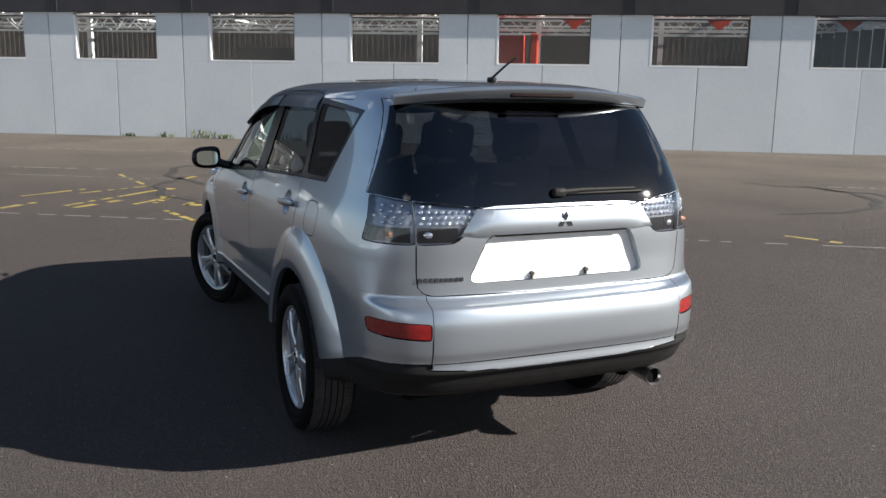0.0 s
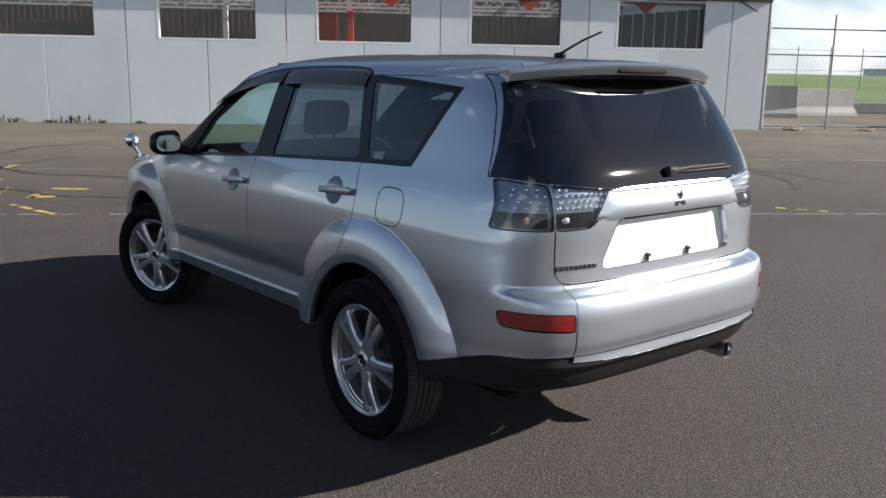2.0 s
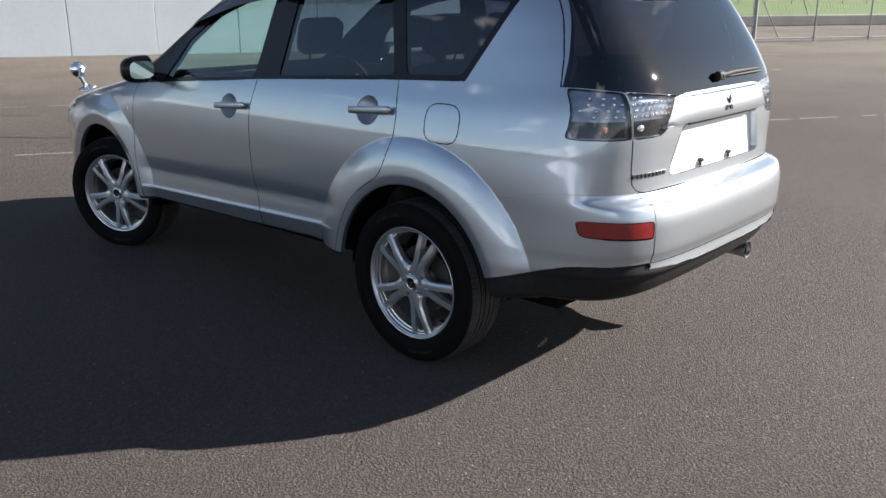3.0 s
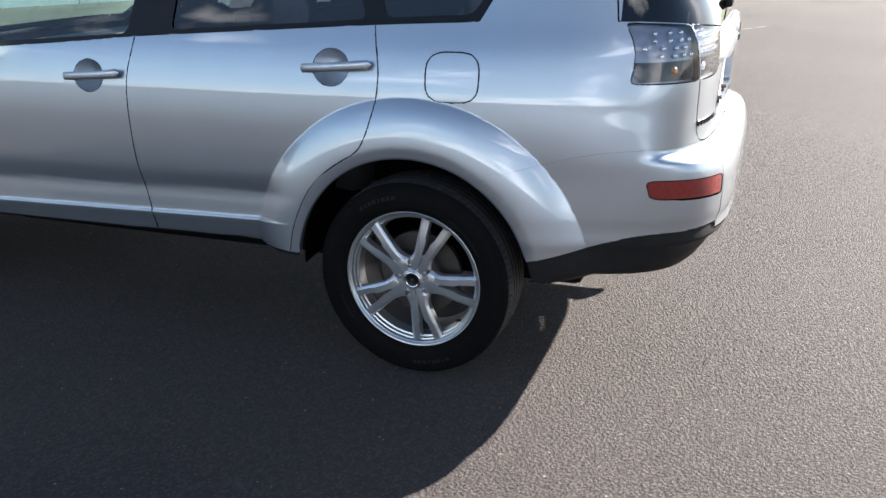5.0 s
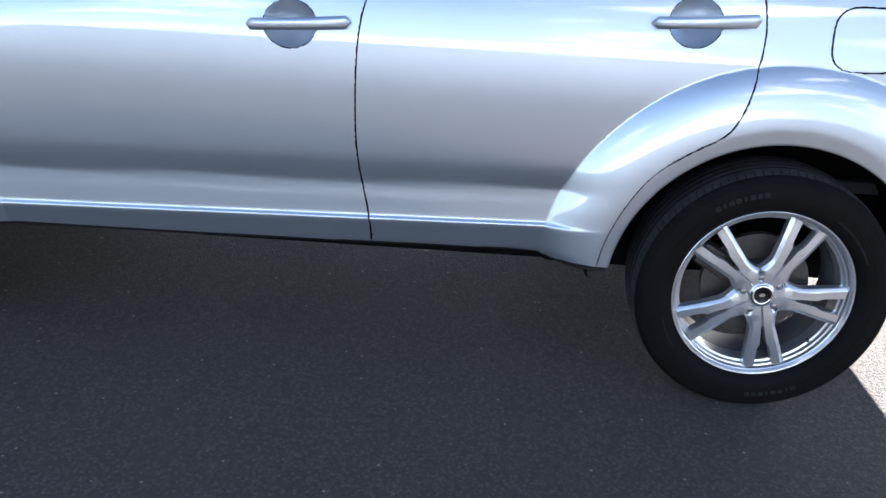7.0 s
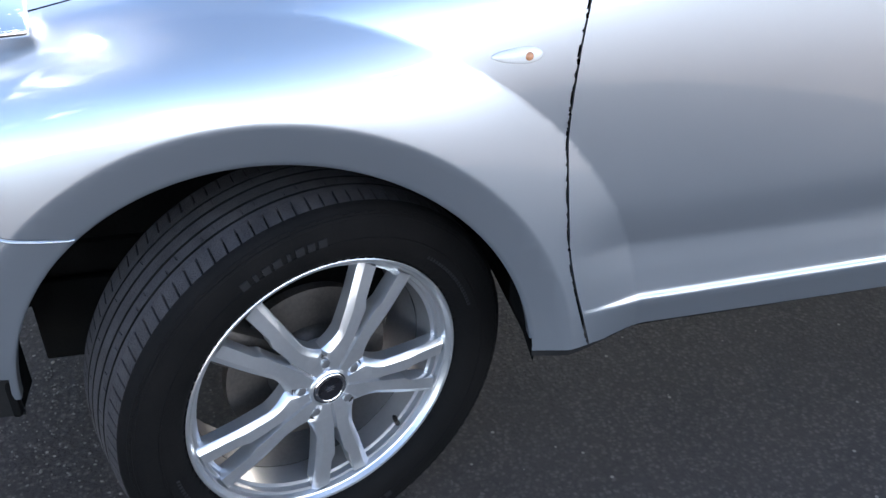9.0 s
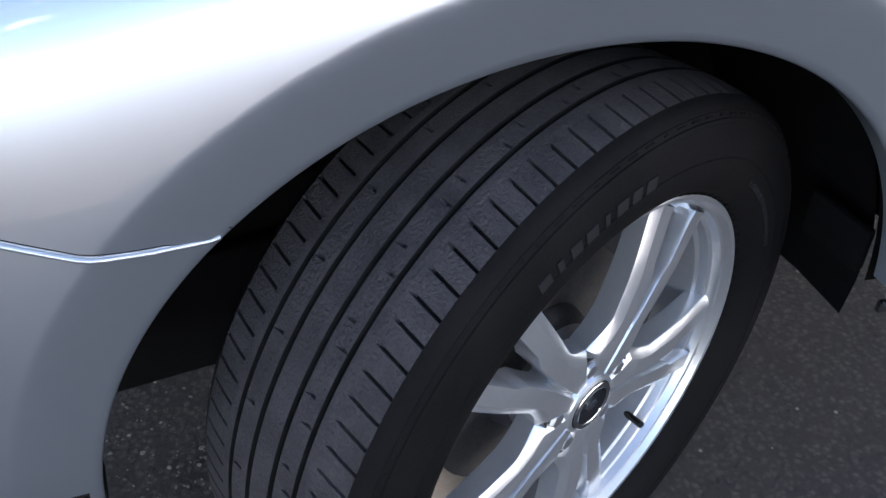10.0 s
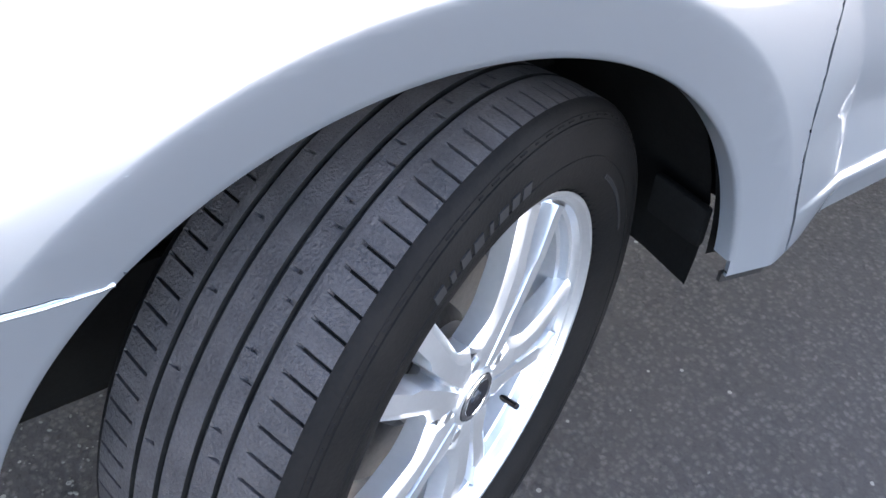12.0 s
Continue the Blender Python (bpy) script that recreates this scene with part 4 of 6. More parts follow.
# ---- car: assembly ----
def build_car():
    car = tagged(new("car"), "silver metallic five-door estate SUV parked on asphalt, front wheels turned aside", "car")
    for sd, tag in ((-1, "left"), (1, "right")):
        panel("front_fender", ["fender"], PAINT, car, sd)
        d = panel("front_door", ["door_front"], PAINT, car, sd)
        panel("window_frame", ["frame_front"], GLOSS_BLACK, d, sd, gap=.0, inset=.001, depth=.03)
        panel("window_glass", ["win_front"], GLASS_FRONT, d, sd, gap=.0, inset=.006, depth=.004, label="lightly green-tinted glass", rim=False).visible_shadow = False
        d2 = panel("rear_door", ["door_rear"], PAINT, car, sd)
        panel("window_frame", ["frame_rear"], GLOSS_BLACK, d2, sd, gap=.0, inset=.001, depth=.03)
        panel("window_glass", ["win_rear"], GLASS_DARK, d2, sd, gap=.0, inset=.006, depth=.004, label="dark privacy glass", rim=False)
        q = panel("quarter_panel", ["quarter"], PAINT, car, sd)
        panel("window_frame", ["frame_quarter"], GLOSS_BLACK, q, sd, gap=.0, inset=.001, depth=.03)
        panel("quarter_window", ["win_quarter"], GLASS_DARK, q, sd, gap=.0, inset=.004, depth=.004, label="dark privacy glass", rim=False)
        panel("fuel_flap", ["fuel"], PAINT, q, sd)
        lamp = panel("tail_lamp", ["lamp_out"], LENS_CLEAR, car, sd, gap=.0015, depth=.006, label="clear-lens tail lamp cluster", rim=False)
        build_lamp(lamp, LAMP_OUT, "lamp_out", sd, True)
        panel("rear_reflector", ["reflector"], RED_LENS, car, sd, gap=.003, inset=.002, depth=.01, label="red bumper reflector")
        hl = panel("headlamp", ["headlamp"], LENS_CLEAR, car, sd, gap=.002, rim=False)
        panel("housing", ["headlamp"], HOUSING, hl, sd, gap=.0, inset=.05, rim=False)
        build_handles(d, CUPS[1], sd)
        build_handles(d2, CUPS[0], sd)
        build_visor(d, sd, [(.47, 1.408, 1.372), (.25, 1.482, 1.425), (.026, 1.540, 1.480), (-.15, 1.566, 1.506), (-.31, 1.578, 1.518)])
        build_visor(d2, sd, [(-.335, 1.582, 1.512), (-.60, 1.592, 1.516), (-.85, 1.593, 1.518), (-1.02, 1.588, 1.518), (-1.075, 1.578, 1.516)])
        build_mirror(d, sd)
        liner(car, ARCHES[0], sd)
        liner(car, ARCHES[1], sd)
        for arch, a0, a1 in ((ARCHES[0], 7.5, 125.15), (ARCHES[0], 125.3, 163), (ARCHES[1], 4, 51.6), (ARCHES[1], 51.75, 173)):
            arch_lip(car, arch, a0, a1, sd)
        bm = bmesh.new()
        bmesh.ops.create_uvsphere(bm, u_segments=28, v_segments=16, radius=1)
        for v in bm.verts:
            y = v.co.y
            v.co = (sd * side_x(1.02, .902) + v.co.x * .008, 1.018 + y * .037, .902 + v.co.z * .0115 * (1 - .35 * y))
        ind = part("side_indicator", bm, PALE_LENS, car, "pale clear side indicator with an amber bulb", smooth=60)
        bm = bmesh.new()
        bmesh.ops.create_icosphere(bm, subdivisions=2, radius=.0065, matrix=pose(sd * (side_x(1.004, .902) + .0045), 1.003, .902))
        part("bulb", bm, AMBER, ind, smooth=60)
    gate = panel("tailgate", ["gate"], PAINT, car, 0, label="silver tailgate with a number plate recess")
    panel("plate_recess", ["recess"], PLATE_BACK, gate, 0, gap=-.002, inset=.026, rim=False, label="blank pale plate panel, no plate fitted")
    panel("rear_window", ["tail_glass"], GLASS_REAR, gate, 0, gap=-.004, inset=-.0012, rim=False, label="dark privacy glass")
    for sd in (-1, 1):
        li = panel("inner_tail_lamp", ["lamp_in"], LENS_CLEAR, car, sd, gap=.0015, depth=.006, rim=False)
        build_lamp(li, LAMP_IN, "lamp_in", sd, False)
    for sd in (-1, 1):
        panel("rear_bumper", ["bumper"], PAINT, car, sd)
        panel("sill", ["sill"], BLACK, car, sd, gap=.001, inset=.008)
    panel("bumper_centre", ["bumper_mid"], PAINT, car, 0, gap=.0025, depth=.012)
    panel("bumper_lip", ["bumper_lip"], PAINT, car, 0, gap=.005, inset=.004, depth=.02)
    panel("lower_bumper", ["bumper_black"], BLACK, car, 0, gap=.001, inset=.006, label="black plastic lower bumper")
    panel("front_bumper", ["front_bumper"], PAINT, car, 0)
    for sd in (-1, 1):
        line = [(float(y), float(np.interp(y, *zip(*FRONT_SEAM))) - .0045) for y in np.linspace(1.638, 1.93, 40)]
        tube("bumper_edge", PAINT, car, [(sd * (side_x(y, z) + .0002), y, z) for y, z in line], .0023, 10, "rounded upper edge of the front bumper")
    panel("lower_front_bumper", ["front_black"], BLACK, car, 0, gap=.001, inset=.004)
    panel("bonnet", ["bonnet"], PAINT, car, 0)
    panel("windscreen", ["screen"], GLASS_FRONT, car, 0, gap=.0, inset=.002, rim=False).visible_shadow = False
    panel("roof", ["roof"], PAINT, car, 0, gap=.001)
    # near-black inner copy stands for the shade behind the panel gaps
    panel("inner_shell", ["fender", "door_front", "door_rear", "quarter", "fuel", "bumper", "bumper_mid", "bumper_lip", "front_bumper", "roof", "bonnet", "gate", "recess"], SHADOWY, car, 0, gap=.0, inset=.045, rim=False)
    build_tail(car, gate)
    build_cabin(car)
    # chrome ball mirror on the left front wing
    base = Vector((-.745, 1.70, .968))
    tube("wing_mirror_stem", CHROME, car, [base, base + Vector((-.02, -.01, .03)), base + Vector((-.055, -.03, .085))], .012, 10)
    bm = bmesh.new()
    bmesh.ops.create_uvsphere(bm, u_segments=24, v_segments=14, radius=1, matrix=Matrix.Translation(base + Vector((-.067, -.045, .122))) @ Matrix.Diagonal((.048, .040, .050, 1)))
    part("wing_mirror", bm, CHROME, car, "round chrome ball mirror on the front wing", smooth=60)
    bm = bmesh.new()
    add_box(bm, Matrix.Translation(base) @ pose(0, 0, -.004, 0, -24, 8), .075, .105, .012, .005)
    part("wing_mirror_foot", bm, CHROME, car, smooth=60)
    # underside, the main box set low to keep sun off the ground below
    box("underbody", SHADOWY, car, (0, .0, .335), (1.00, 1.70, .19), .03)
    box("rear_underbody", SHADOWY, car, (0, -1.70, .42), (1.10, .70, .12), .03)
    # added block that keeps the space behind the rear wheels dark
    box("rear_sun_block", SHADOWY, car, (0, -1.30, .35), (1.04, 1.10, .22), .03)
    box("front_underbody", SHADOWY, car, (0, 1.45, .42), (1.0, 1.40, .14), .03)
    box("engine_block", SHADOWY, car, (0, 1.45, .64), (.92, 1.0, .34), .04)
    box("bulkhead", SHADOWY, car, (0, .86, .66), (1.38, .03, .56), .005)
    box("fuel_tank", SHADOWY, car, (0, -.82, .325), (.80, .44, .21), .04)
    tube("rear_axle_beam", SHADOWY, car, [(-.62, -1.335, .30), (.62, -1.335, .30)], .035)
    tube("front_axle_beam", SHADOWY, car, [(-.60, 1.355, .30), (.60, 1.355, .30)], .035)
    # wheels
    wheel = build_wheel(car)
    wheel.matrix_basis = pose(-REAR_TRACK, REAR_AXLE, HUB_Z, -6.0, 0, 0)
    spots = [(REAR_TRACK, REAR_AXLE, 180, 20, 0), (-.740, 1.340, STEER, 2.67, -1.2), (.765, 1.337, 180 + STEER, 15, 0)]
    for x, y, rz, spin, camber in spots:
        copy_thing(wheel, pose(x, y, HUB_Z - (.004 if camber else 0), 0, 0, rz) @ pose(0, 0, 0, 0, camber, 0) @ pose(0, 0, 0, spin, 0, 0))
    return car


def arch_lip(car, arch, a0, a1, sd):
    """The rolled edge of the wheel arch, turned inwards."""
    cy, cz, rad = arch
    verts, faces, normals = [], [], []
    n = int((a1 - a0) * 1.1)
    e = .002
    for i in range(n + 1):
        a = radians(a0 + (a1 - a0) * i / n)
        c, s = math.cos(a), math.sin(a)
        radial = Vector((0, c, s))
        y, z = cy + (rad + .006) * c, cz + (rad + .006) * s
        sn = Vector((1, -(side_x(y + e, z) - side_x(y - e, z)) / (2 * e), -(side_x(y, z + e) - side_x(y, z - e)) / (2 * e))).normalized()
        for dr, dx, k in ((.009, -.0004, 0), (.0065, .0006, 0), (-.0005, .0004, .25), (-.0022, -.0012, .7), (-.0026, -.0035, 1), (-.0010, -.024, 1)):
            r = rad + dr
            x = side_x(cy + max(r, rad) * c, cz + max(r, rad) * s) + dx
            verts.append((sd * x, cy + r * c, cz + r * s))
            nn = (sn * (1 - k) - radial * k).normalized()
            normals.append(Vector((nn.x * sd, nn.y, nn.z)))
    m = 6
    for i in range(n):
        for j in range(m - 1):
            q = (i * m + j, i * m + j + 1, (i + 1) * m + j + 1, (i + 1) * m + j)
            faces.append(q if sd < 0 else q[::-1])
    mesh_ob("arch_lip", verts, faces, PAINT, car, normals=normals)


def liner(car, arch, sd):
    cy, cz, r = arch
    r += .034
    pts = [(.0, a) for a in (range(2, 194, 6) if cy > 0 else range(-12, 181, 6))]
    verts, faces = [], []
    xs = (.79, .70, .55, .48)
    for i, (_, a) in enumerate(pts):
        for x in xs:
            rr = r + .01 * (x < .75) + .004 * math.sin(a * .9)
            verts.append((sd * x, cy + rr * math.cos(radians(a)), max(.29 if cy > 0 else .325, cz + rr * math.sin(radians(a)))))
    m = len(xs)
    for i in range(len(pts) - 1):
        for j in range(m - 1):
            faces.append((i * m + j, i * m + j + 1, (i + 1) * m + j + 1, (i + 1) * m + j))
    base = len(verts)
    for i in range(len(pts)):
        verts.append((sd * .48, cy, cz))
    for i in range(len(pts) - 1):
        faces.append((i * m + m - 1, base + i, (i + 1) * m + m - 1))
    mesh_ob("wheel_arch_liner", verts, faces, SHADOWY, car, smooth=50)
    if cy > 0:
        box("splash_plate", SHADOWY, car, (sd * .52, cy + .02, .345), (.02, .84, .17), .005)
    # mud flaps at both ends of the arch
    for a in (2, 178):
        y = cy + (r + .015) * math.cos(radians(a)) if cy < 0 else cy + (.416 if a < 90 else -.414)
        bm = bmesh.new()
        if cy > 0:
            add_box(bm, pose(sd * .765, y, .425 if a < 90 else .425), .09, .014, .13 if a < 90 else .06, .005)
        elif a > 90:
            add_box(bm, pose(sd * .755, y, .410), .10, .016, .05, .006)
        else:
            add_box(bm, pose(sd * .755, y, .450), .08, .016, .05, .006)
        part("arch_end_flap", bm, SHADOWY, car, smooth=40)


def build_handles(door, cup, sd):
    cy, cz, ry, rz = cup
    verts, faces = [], []
    rings, seg = 8, 28
    for i in range(rings + 1):
        u = i / rings
        for k in range(seg):
            a = 2 * math.pi * k / seg
            y, z = cy + ry * u * math.cos(a), cz + rz * u * math.sin(a)
            d = .022 * (1 - u ** 2.2) + .001
            verts.append((sd * (side_x(y, z) - d), y, z))
    for i in range(rings):
        for k in range(seg):
            k2 = (k + 1) % seg
            faces.append((i * seg + k, i * seg + k2, (i + 1) * seg + k2, (i + 1) * seg + k))
    mesh_ob("handle_cup", verts, faces, PAINT, door, smooth=60, label="dished cup behind the handle")
    # the pull bar
    y0, y1 = cy - .156, cy + .110
    verts, faces = [], []
    n, seg = 20, 12
    for i in range(n + 1):
        u = i / n
        y = y0 + (y1 - y0) * u
        end = min(1, u / .05) ** .4 * min(1, (1 - u) / .05) ** .4
        end = max(end, .05)
        z = cz + .006 - .018 * (u - .45) + .0
        out = side_x(y, cz) + .012 + .016 * math.sin(math.pi * u) ** .7
        hh, tt = .0168 * end * (1 - .12 * u), .010 * end
        for k in range(seg):
            a = 2 * math.pi * (k + .5) / seg
            verts.append((sd * (out + tt * math.copysign(abs(math.cos(a)) ** .6, math.cos(a))), y, z + hh * math.copysign(abs(math.sin(a)) ** .7, math.sin(a))))
    for i in range(n):
        for k in range(seg):
            k2 = (k + 1) % seg
            faces.append((i * seg + k, i * seg + k2, (i + 1) * seg + k2, (i + 1) * seg + k))
    faces.append(tuple(range(seg)))
    faces.append(tuple(n * seg + k for k in range(seg)))
    mesh_ob("door_handle", verts, faces, PAINT, door, smooth=50, label="silver pull handle")
    if cup is CUPS[1]:
        bm = bmesh.new()
        bmesh.ops.create_cone(bm, cap_ends=True, segments=16, radius1=.006, radius2=.006, depth=.004, matrix=pose(sd * (side_x(cy - .122, cz) + .0265), cy - .122, cz + .006, 0, 90, 0))
        part("key_lock", bm, STEEL, door)


def build_visor(door, sd, rows):
    """A smoked strip over the window, standing off the frame at its lower edge."""
    line = smooth_line([(r[0], r[1]) for r in rows], .05)
    low = smooth_line([(r[0], r[2]) for r in rows], .05)
    n = min(len(line), len(low))
    line = [line[round(i * (len(line) - 1) / (n - 1))] for i in range(n)]
    low = [low[round(i * (len(low) - 1) / (n - 1))] for i in range(n)]
    verts, faces = [], []
    w = 7
    for i in range(n):
        ends = .35 + .65 * min(1, min(i, n - 1 - i) / 2)
        for j in range(w):
            u = j / (w - 1)
            y = line[i][0] * (1 - u) + low[i][0] * u
            z = line[i][1] * (1 - u) + low[i][1] * u
            off = (.004 + .026 * u ** .7) * ends
            verts.append((sd * (side_x(y, z) + off), y, z))
        for j in range(w - 1, -1, -1):
            x, y, z = verts[i * 2 * w + j]
            verts.append((x - sd * .003, y, z))
    m = 2 * w
    for i in range(n - 1):
        for j in range(m):
            j2 = (j + 1) % m
            faces.append((i * m + j, i * m + j2, (i + 1) * m + j2, (i + 1) * m + j))
    faces.append(tuple(range(m)))
    faces.append(tuple((n - 1) * m + j for j in range(m)))
    mesh_ob("wind_deflector", verts, faces, VISOR, door, smooth=50, label="smoked plastic wind deflector")


def build_mirror(door, sd):
    c = Vector((sd * .965, .635, 1.150))
    bm = bmesh.new()
    bmesh.ops.create_uvsphere(bm, u_segments=28, v_segments=18, radius=1, matrix=Matrix.Identity(4))
    for v in bm.verts:
        x, y, z = v.co
        v.co = (math.copysign(abs(x) ** .6, x) * .095, y * .062 if y > 0 else y * .040, math.copysign(abs(z) ** .65, z) * .072 * (1 - .18 * x * sd))
    bmesh.ops.transform(bm, matrix=Matrix.Translation(c) @ pose(0, 0, 0, 0, 0, sd * -8), verts=bm.verts)
    ob = part("door_mirror", bm, GLOSS_BLACK, door, "black door mirror", smooth=60)
    verts, faces = [], []
    n = 24
    m = Matrix.Translation(c + Vector((0, -.048, 0))) @ pose(0, 0, 0, 0, 0, sd * 4) @ pose(0, 0, 0, 3, 0, 0)
    for k in range(n):
        a = 2 * math.pi * k / n
        verts.append(m @ Vector((math.copysign(abs(math.cos(a)) ** .6, math.cos(a)) * .068, 0, math.copysign(abs(math.sin(a)) ** .6, math.sin(a)) * .047)))
    mesh_ob("mirror_glass", verts, [tuple(range(n))], MIRROR, door, label="greenish mirror glass")
    tube("mirror_arm", GLOSS_BLACK, door, [(sd * .78, .62, 1.09), (sd * .84, .63, 1.10), (sd * .90, .635, 1.12)], .028, 10)


def build_lamp(lens, poly, key, sd, outer):
    """Reflector bowl, rows of small domes and a bulb behind the clear lens."""
    panel("bowl", [key], HOUSING, lens, sd, gap=.001, inset=.020, depth=-.0185)
    xs = [p[0] for p in poly]
    zs = [p[1] for p in poly]
    dome = None
    for i in range(10):
        for j in range(4):
            x = min(xs) + .028 + i * .0265 + (j % 2) * .008
            z = 1.105 + j * .022
            if inside(poly, x, z) and inside(poly, x + .010, z + .010) and inside(poly, x - .012, z):
                n = Vector((-.25 if outer else -.08, -1, .1)).normalized()
                p = Vector((x, rear_y(x, z), z)) - n * .016
                p.x = p.x * -sd
                if dome is None:
                    bm = bmesh.new()
                    bmesh.ops.create_icosphere(bm, subdivisions=2, radius=.0080)
                    dome = part("led_dome", bm, LED, lens, "small clear dome", smooth=60)
                    dome.location = p
                else:
                    d = new("led_dome", dome.data)
                    d.parent, d.location = lens, p
    bm = bmesh.new()
    x = -.70 if outer else -.57
    p = Vector((x, rear_y(x, 1.06) + .022, 1.060))
    p.x *= -sd
    bmesh.ops.create_uvsphere(bm, u_segments=20, v_segments=12, radius=1, matrix=Matrix.Translation(p) @ Matrix.Diagonal((.024, .010, .014, 1)))
    part("bulb", bm, AMBER if outer else LED, lens, "", smooth=60)
    # dark lower band of the cluster
    low = [(min(xs), 1.026), (max(xs), 1.026)]
    verts, faces = [], []
    for i in range(13):
        x = low[0][0] + .012 + (low[1][0] - low[0][0] - .024) * i / 12
        for z in (1.030, 1.088):
            if not inside(poly, x, z):
                x = max(min(x, -.46), -.775)
            verts.append((x * -sd, rear_y(x, z) + .015, z))
    for i in range(12):
        faces.append((2 * i, 2 * i + 1, 2 * i + 3, 2 * i + 2))
    mesh_ob("lower_band", verts, faces, GLOSS_BLACK, lens, smooth=60)


def build_tail(car, gate):
    # roof spoiler
    verts, faces = [], []
    n = 28
    secs = []
    for i in range(n + 1):
        x = -.618 + 1.236 * i / n
        u = abs(x) / .618
        top = 1.636 - .044 * u ** 2.2
        edge_y = -2.085 + .135 * u ** 2.6
        edge_z = 1.630 - .042 * u ** 2.2
        low = 1.582 - .034 * u ** 2.5
        front = -1.90 + .05 * u
        secs.append([(x * .97, front, top + .004 - .016 * u ** 4), (x, -1.96 + .04 * u ** 3, top + .004), (x, edge_y + .012, edge_z + .002), (x, edge_y, edge_z - .006), (x, edge_y + .006, edge_z - .016),
                     (x, edge_y + .035 - .022 * u ** 4, low + .004), (x, edge_y + .050 - .024 * u ** 4, low), (x * .97, -1.94 + .04 * u ** 3, low + .002), (x * .96, front, low + .01)])
    m = len(secs[0])
    for s in secs:
        verts += s
    for i in range(n):
        for j in range(m):
            j2 = (j + 1) % m
            faces.append((i * m + j, i * m + j2, (i + 1) * m + j2, (i + 1) * m + j))
    faces += [tuple(range(m)), tuple(n * m + j for j in range(m))]
    spoiler = mesh_ob("roof_spoiler", verts, faces, PAINT, car, smooth=35, label="silver roof spoiler over the rear window")
    # underside faces blackened: the shade below the spoiler is in their colour
    spoiler.data.materials.append(BLACK)
    for q in spoiler.data.polygons:
        if q.normal.z < -.8:
            q.material_index = 1
    # high stop lamp set in the spoiler's rear edge
    bm = bmesh.new()
    add_box(bm, pose(0, -2.062, 1.601, -22, 0, 0), .30, .020, .022, .005)
    part("high_stop_lamp", bm, material("dark_red_lens", (.012, .007, .007), rough=.7, vary=.3, scale=60, spec=.05), car, "dark high-level stop lamp", smooth=40)
    # wiper
    y = lambda x, z: rear_y(x, z) - .02
    tube("rear_wiper", BLACK, gate, [(-.02, y(.02, 1.215), 1.215), (.10, y(.1, 1.222), 1.222), (.36, y(.36, 1.224), 1.221)], .012, 10, "black rear wiper", taper=.006)
    tube("wiper_blade", BLACK, gate, [(.02, y(.1, 1.212) + .008, 1.208), (.40, y(.4, 1.212) + .008, 1.208)], .006, 8)
    bm = bmesh.new()
    add_box(bm, pose(-.015, rear_y(.02, 1.214) - .014, 1.214), .06, .03, .036, .010)
    part("wiper_pivot", bm, BLACK, gate, smooth=50)
    # walls of the plate recess
    half = [p for p in RECESS if p[0] < -.005]
    low, high = [p for p in half if p[1] < .95], [p for p in half if p[1] >= .95]
    left = [(0, .866)] + sorted(low, key=lambda p: (p[1] > .868, -p[0] if p[1] <= .868 else p[1])) + sorted(high, key=lambda p: (p[1] > 1.054, p[1] if p[1] <= 1.054 else p[0])) + [(0, 1.056)]
    loop = left + [(-x, z) for x, z in left[::-1][1:-1]]
    verts, faces = [], []
    for x, z in loop:
        y = rear_y(x, z)
        verts += [(x, y - .0015, z), (x * .997, y + .004, z * .9995 + .0005), (x * .985, y + .028, z)]
    m = len(loop)
    for i in range(m):
        i2 = (i + 1) % m
        for j in range(2):
            faces.append((3 * i + j, 3 * i + j + 1, 3 * i2 + j + 1, 3 * i2 + j))
    mesh_ob("recess_wall", verts, faces, PAINT, gate, smooth=50)
    # garnish bar above the plate
    verts, faces = [], []
    n = 40
    for i in range(n + 1):
        u = -1 + 2 * i / n
        x = .385 * u
        for z, o in ((1.160, .004), (1.155, .020), (1.110, .026), (1.075, .024), (1.058, .018), (1.054, .0)):
            xx = x * (1 + .18 * (1.16 - z) / .10 * abs(u) ** 3)
            verts.append((xx, rear_y(xx, z) - o * (1 - abs(u) ** 8), z))
    m = 6
    for i in range(n):
        for j in range(m - 1):
            faces.append((i * m + j, i * m + j + 1, (i + 1) * m + j + 1, (i + 1) * m + j))
    mesh_ob("plate_garnish", verts, faces, PAINT, gate, smooth=50, label="silver bar over the plate recess")
    bm = bmesh.new()
    add_box(bm, pose(0, rear_y(0, 1.054) + .004, 1.0535), .62, .022, .010, .003)
    part("plate_lamp_strip", bm, BLACK, gate, smooth=40)
    # maker's emblem as plain lozenges
    bm = bmesh.new()
    for a in (90, 210, 330):
        d = Vector((math.cos(radians(a)), 0, math.sin(radians(a))))
        e = Vector((-d.z, 0, d.x))
        c = Vector((-.005, rear_y(0, 1.10) - .029, 1.102))
        p = [c + d * .004, c + d * .022 + e * .011, c + d * .040, c + d * .022 - e * .011]
        vs = [bm.verts.new(q) for q in p] + [bm.verts.new(q + Vector((0, .004, 0))) for q in p]
        bm.faces.new(vs[:4])
        for i in range(4):
            bm.faces.new((vs[i], vs[(i + 1) % 4], vs[4 + (i + 1) % 4], vs[4 + i]))
    part("emblem", bm, EMBLEM, gate, "dark metal emblem of three lozenges")
    # model badge as plain bars
    bm = bmesh.new()
    for k in range(9):
        x = -.612 + k * .0205
        add_box(bm, pose(x, rear_y(x, .885) - .002, .885), .0145, .004, .016)
    part("model_badge", bm, EMBLEM, gate, "row of small dark badge bars")
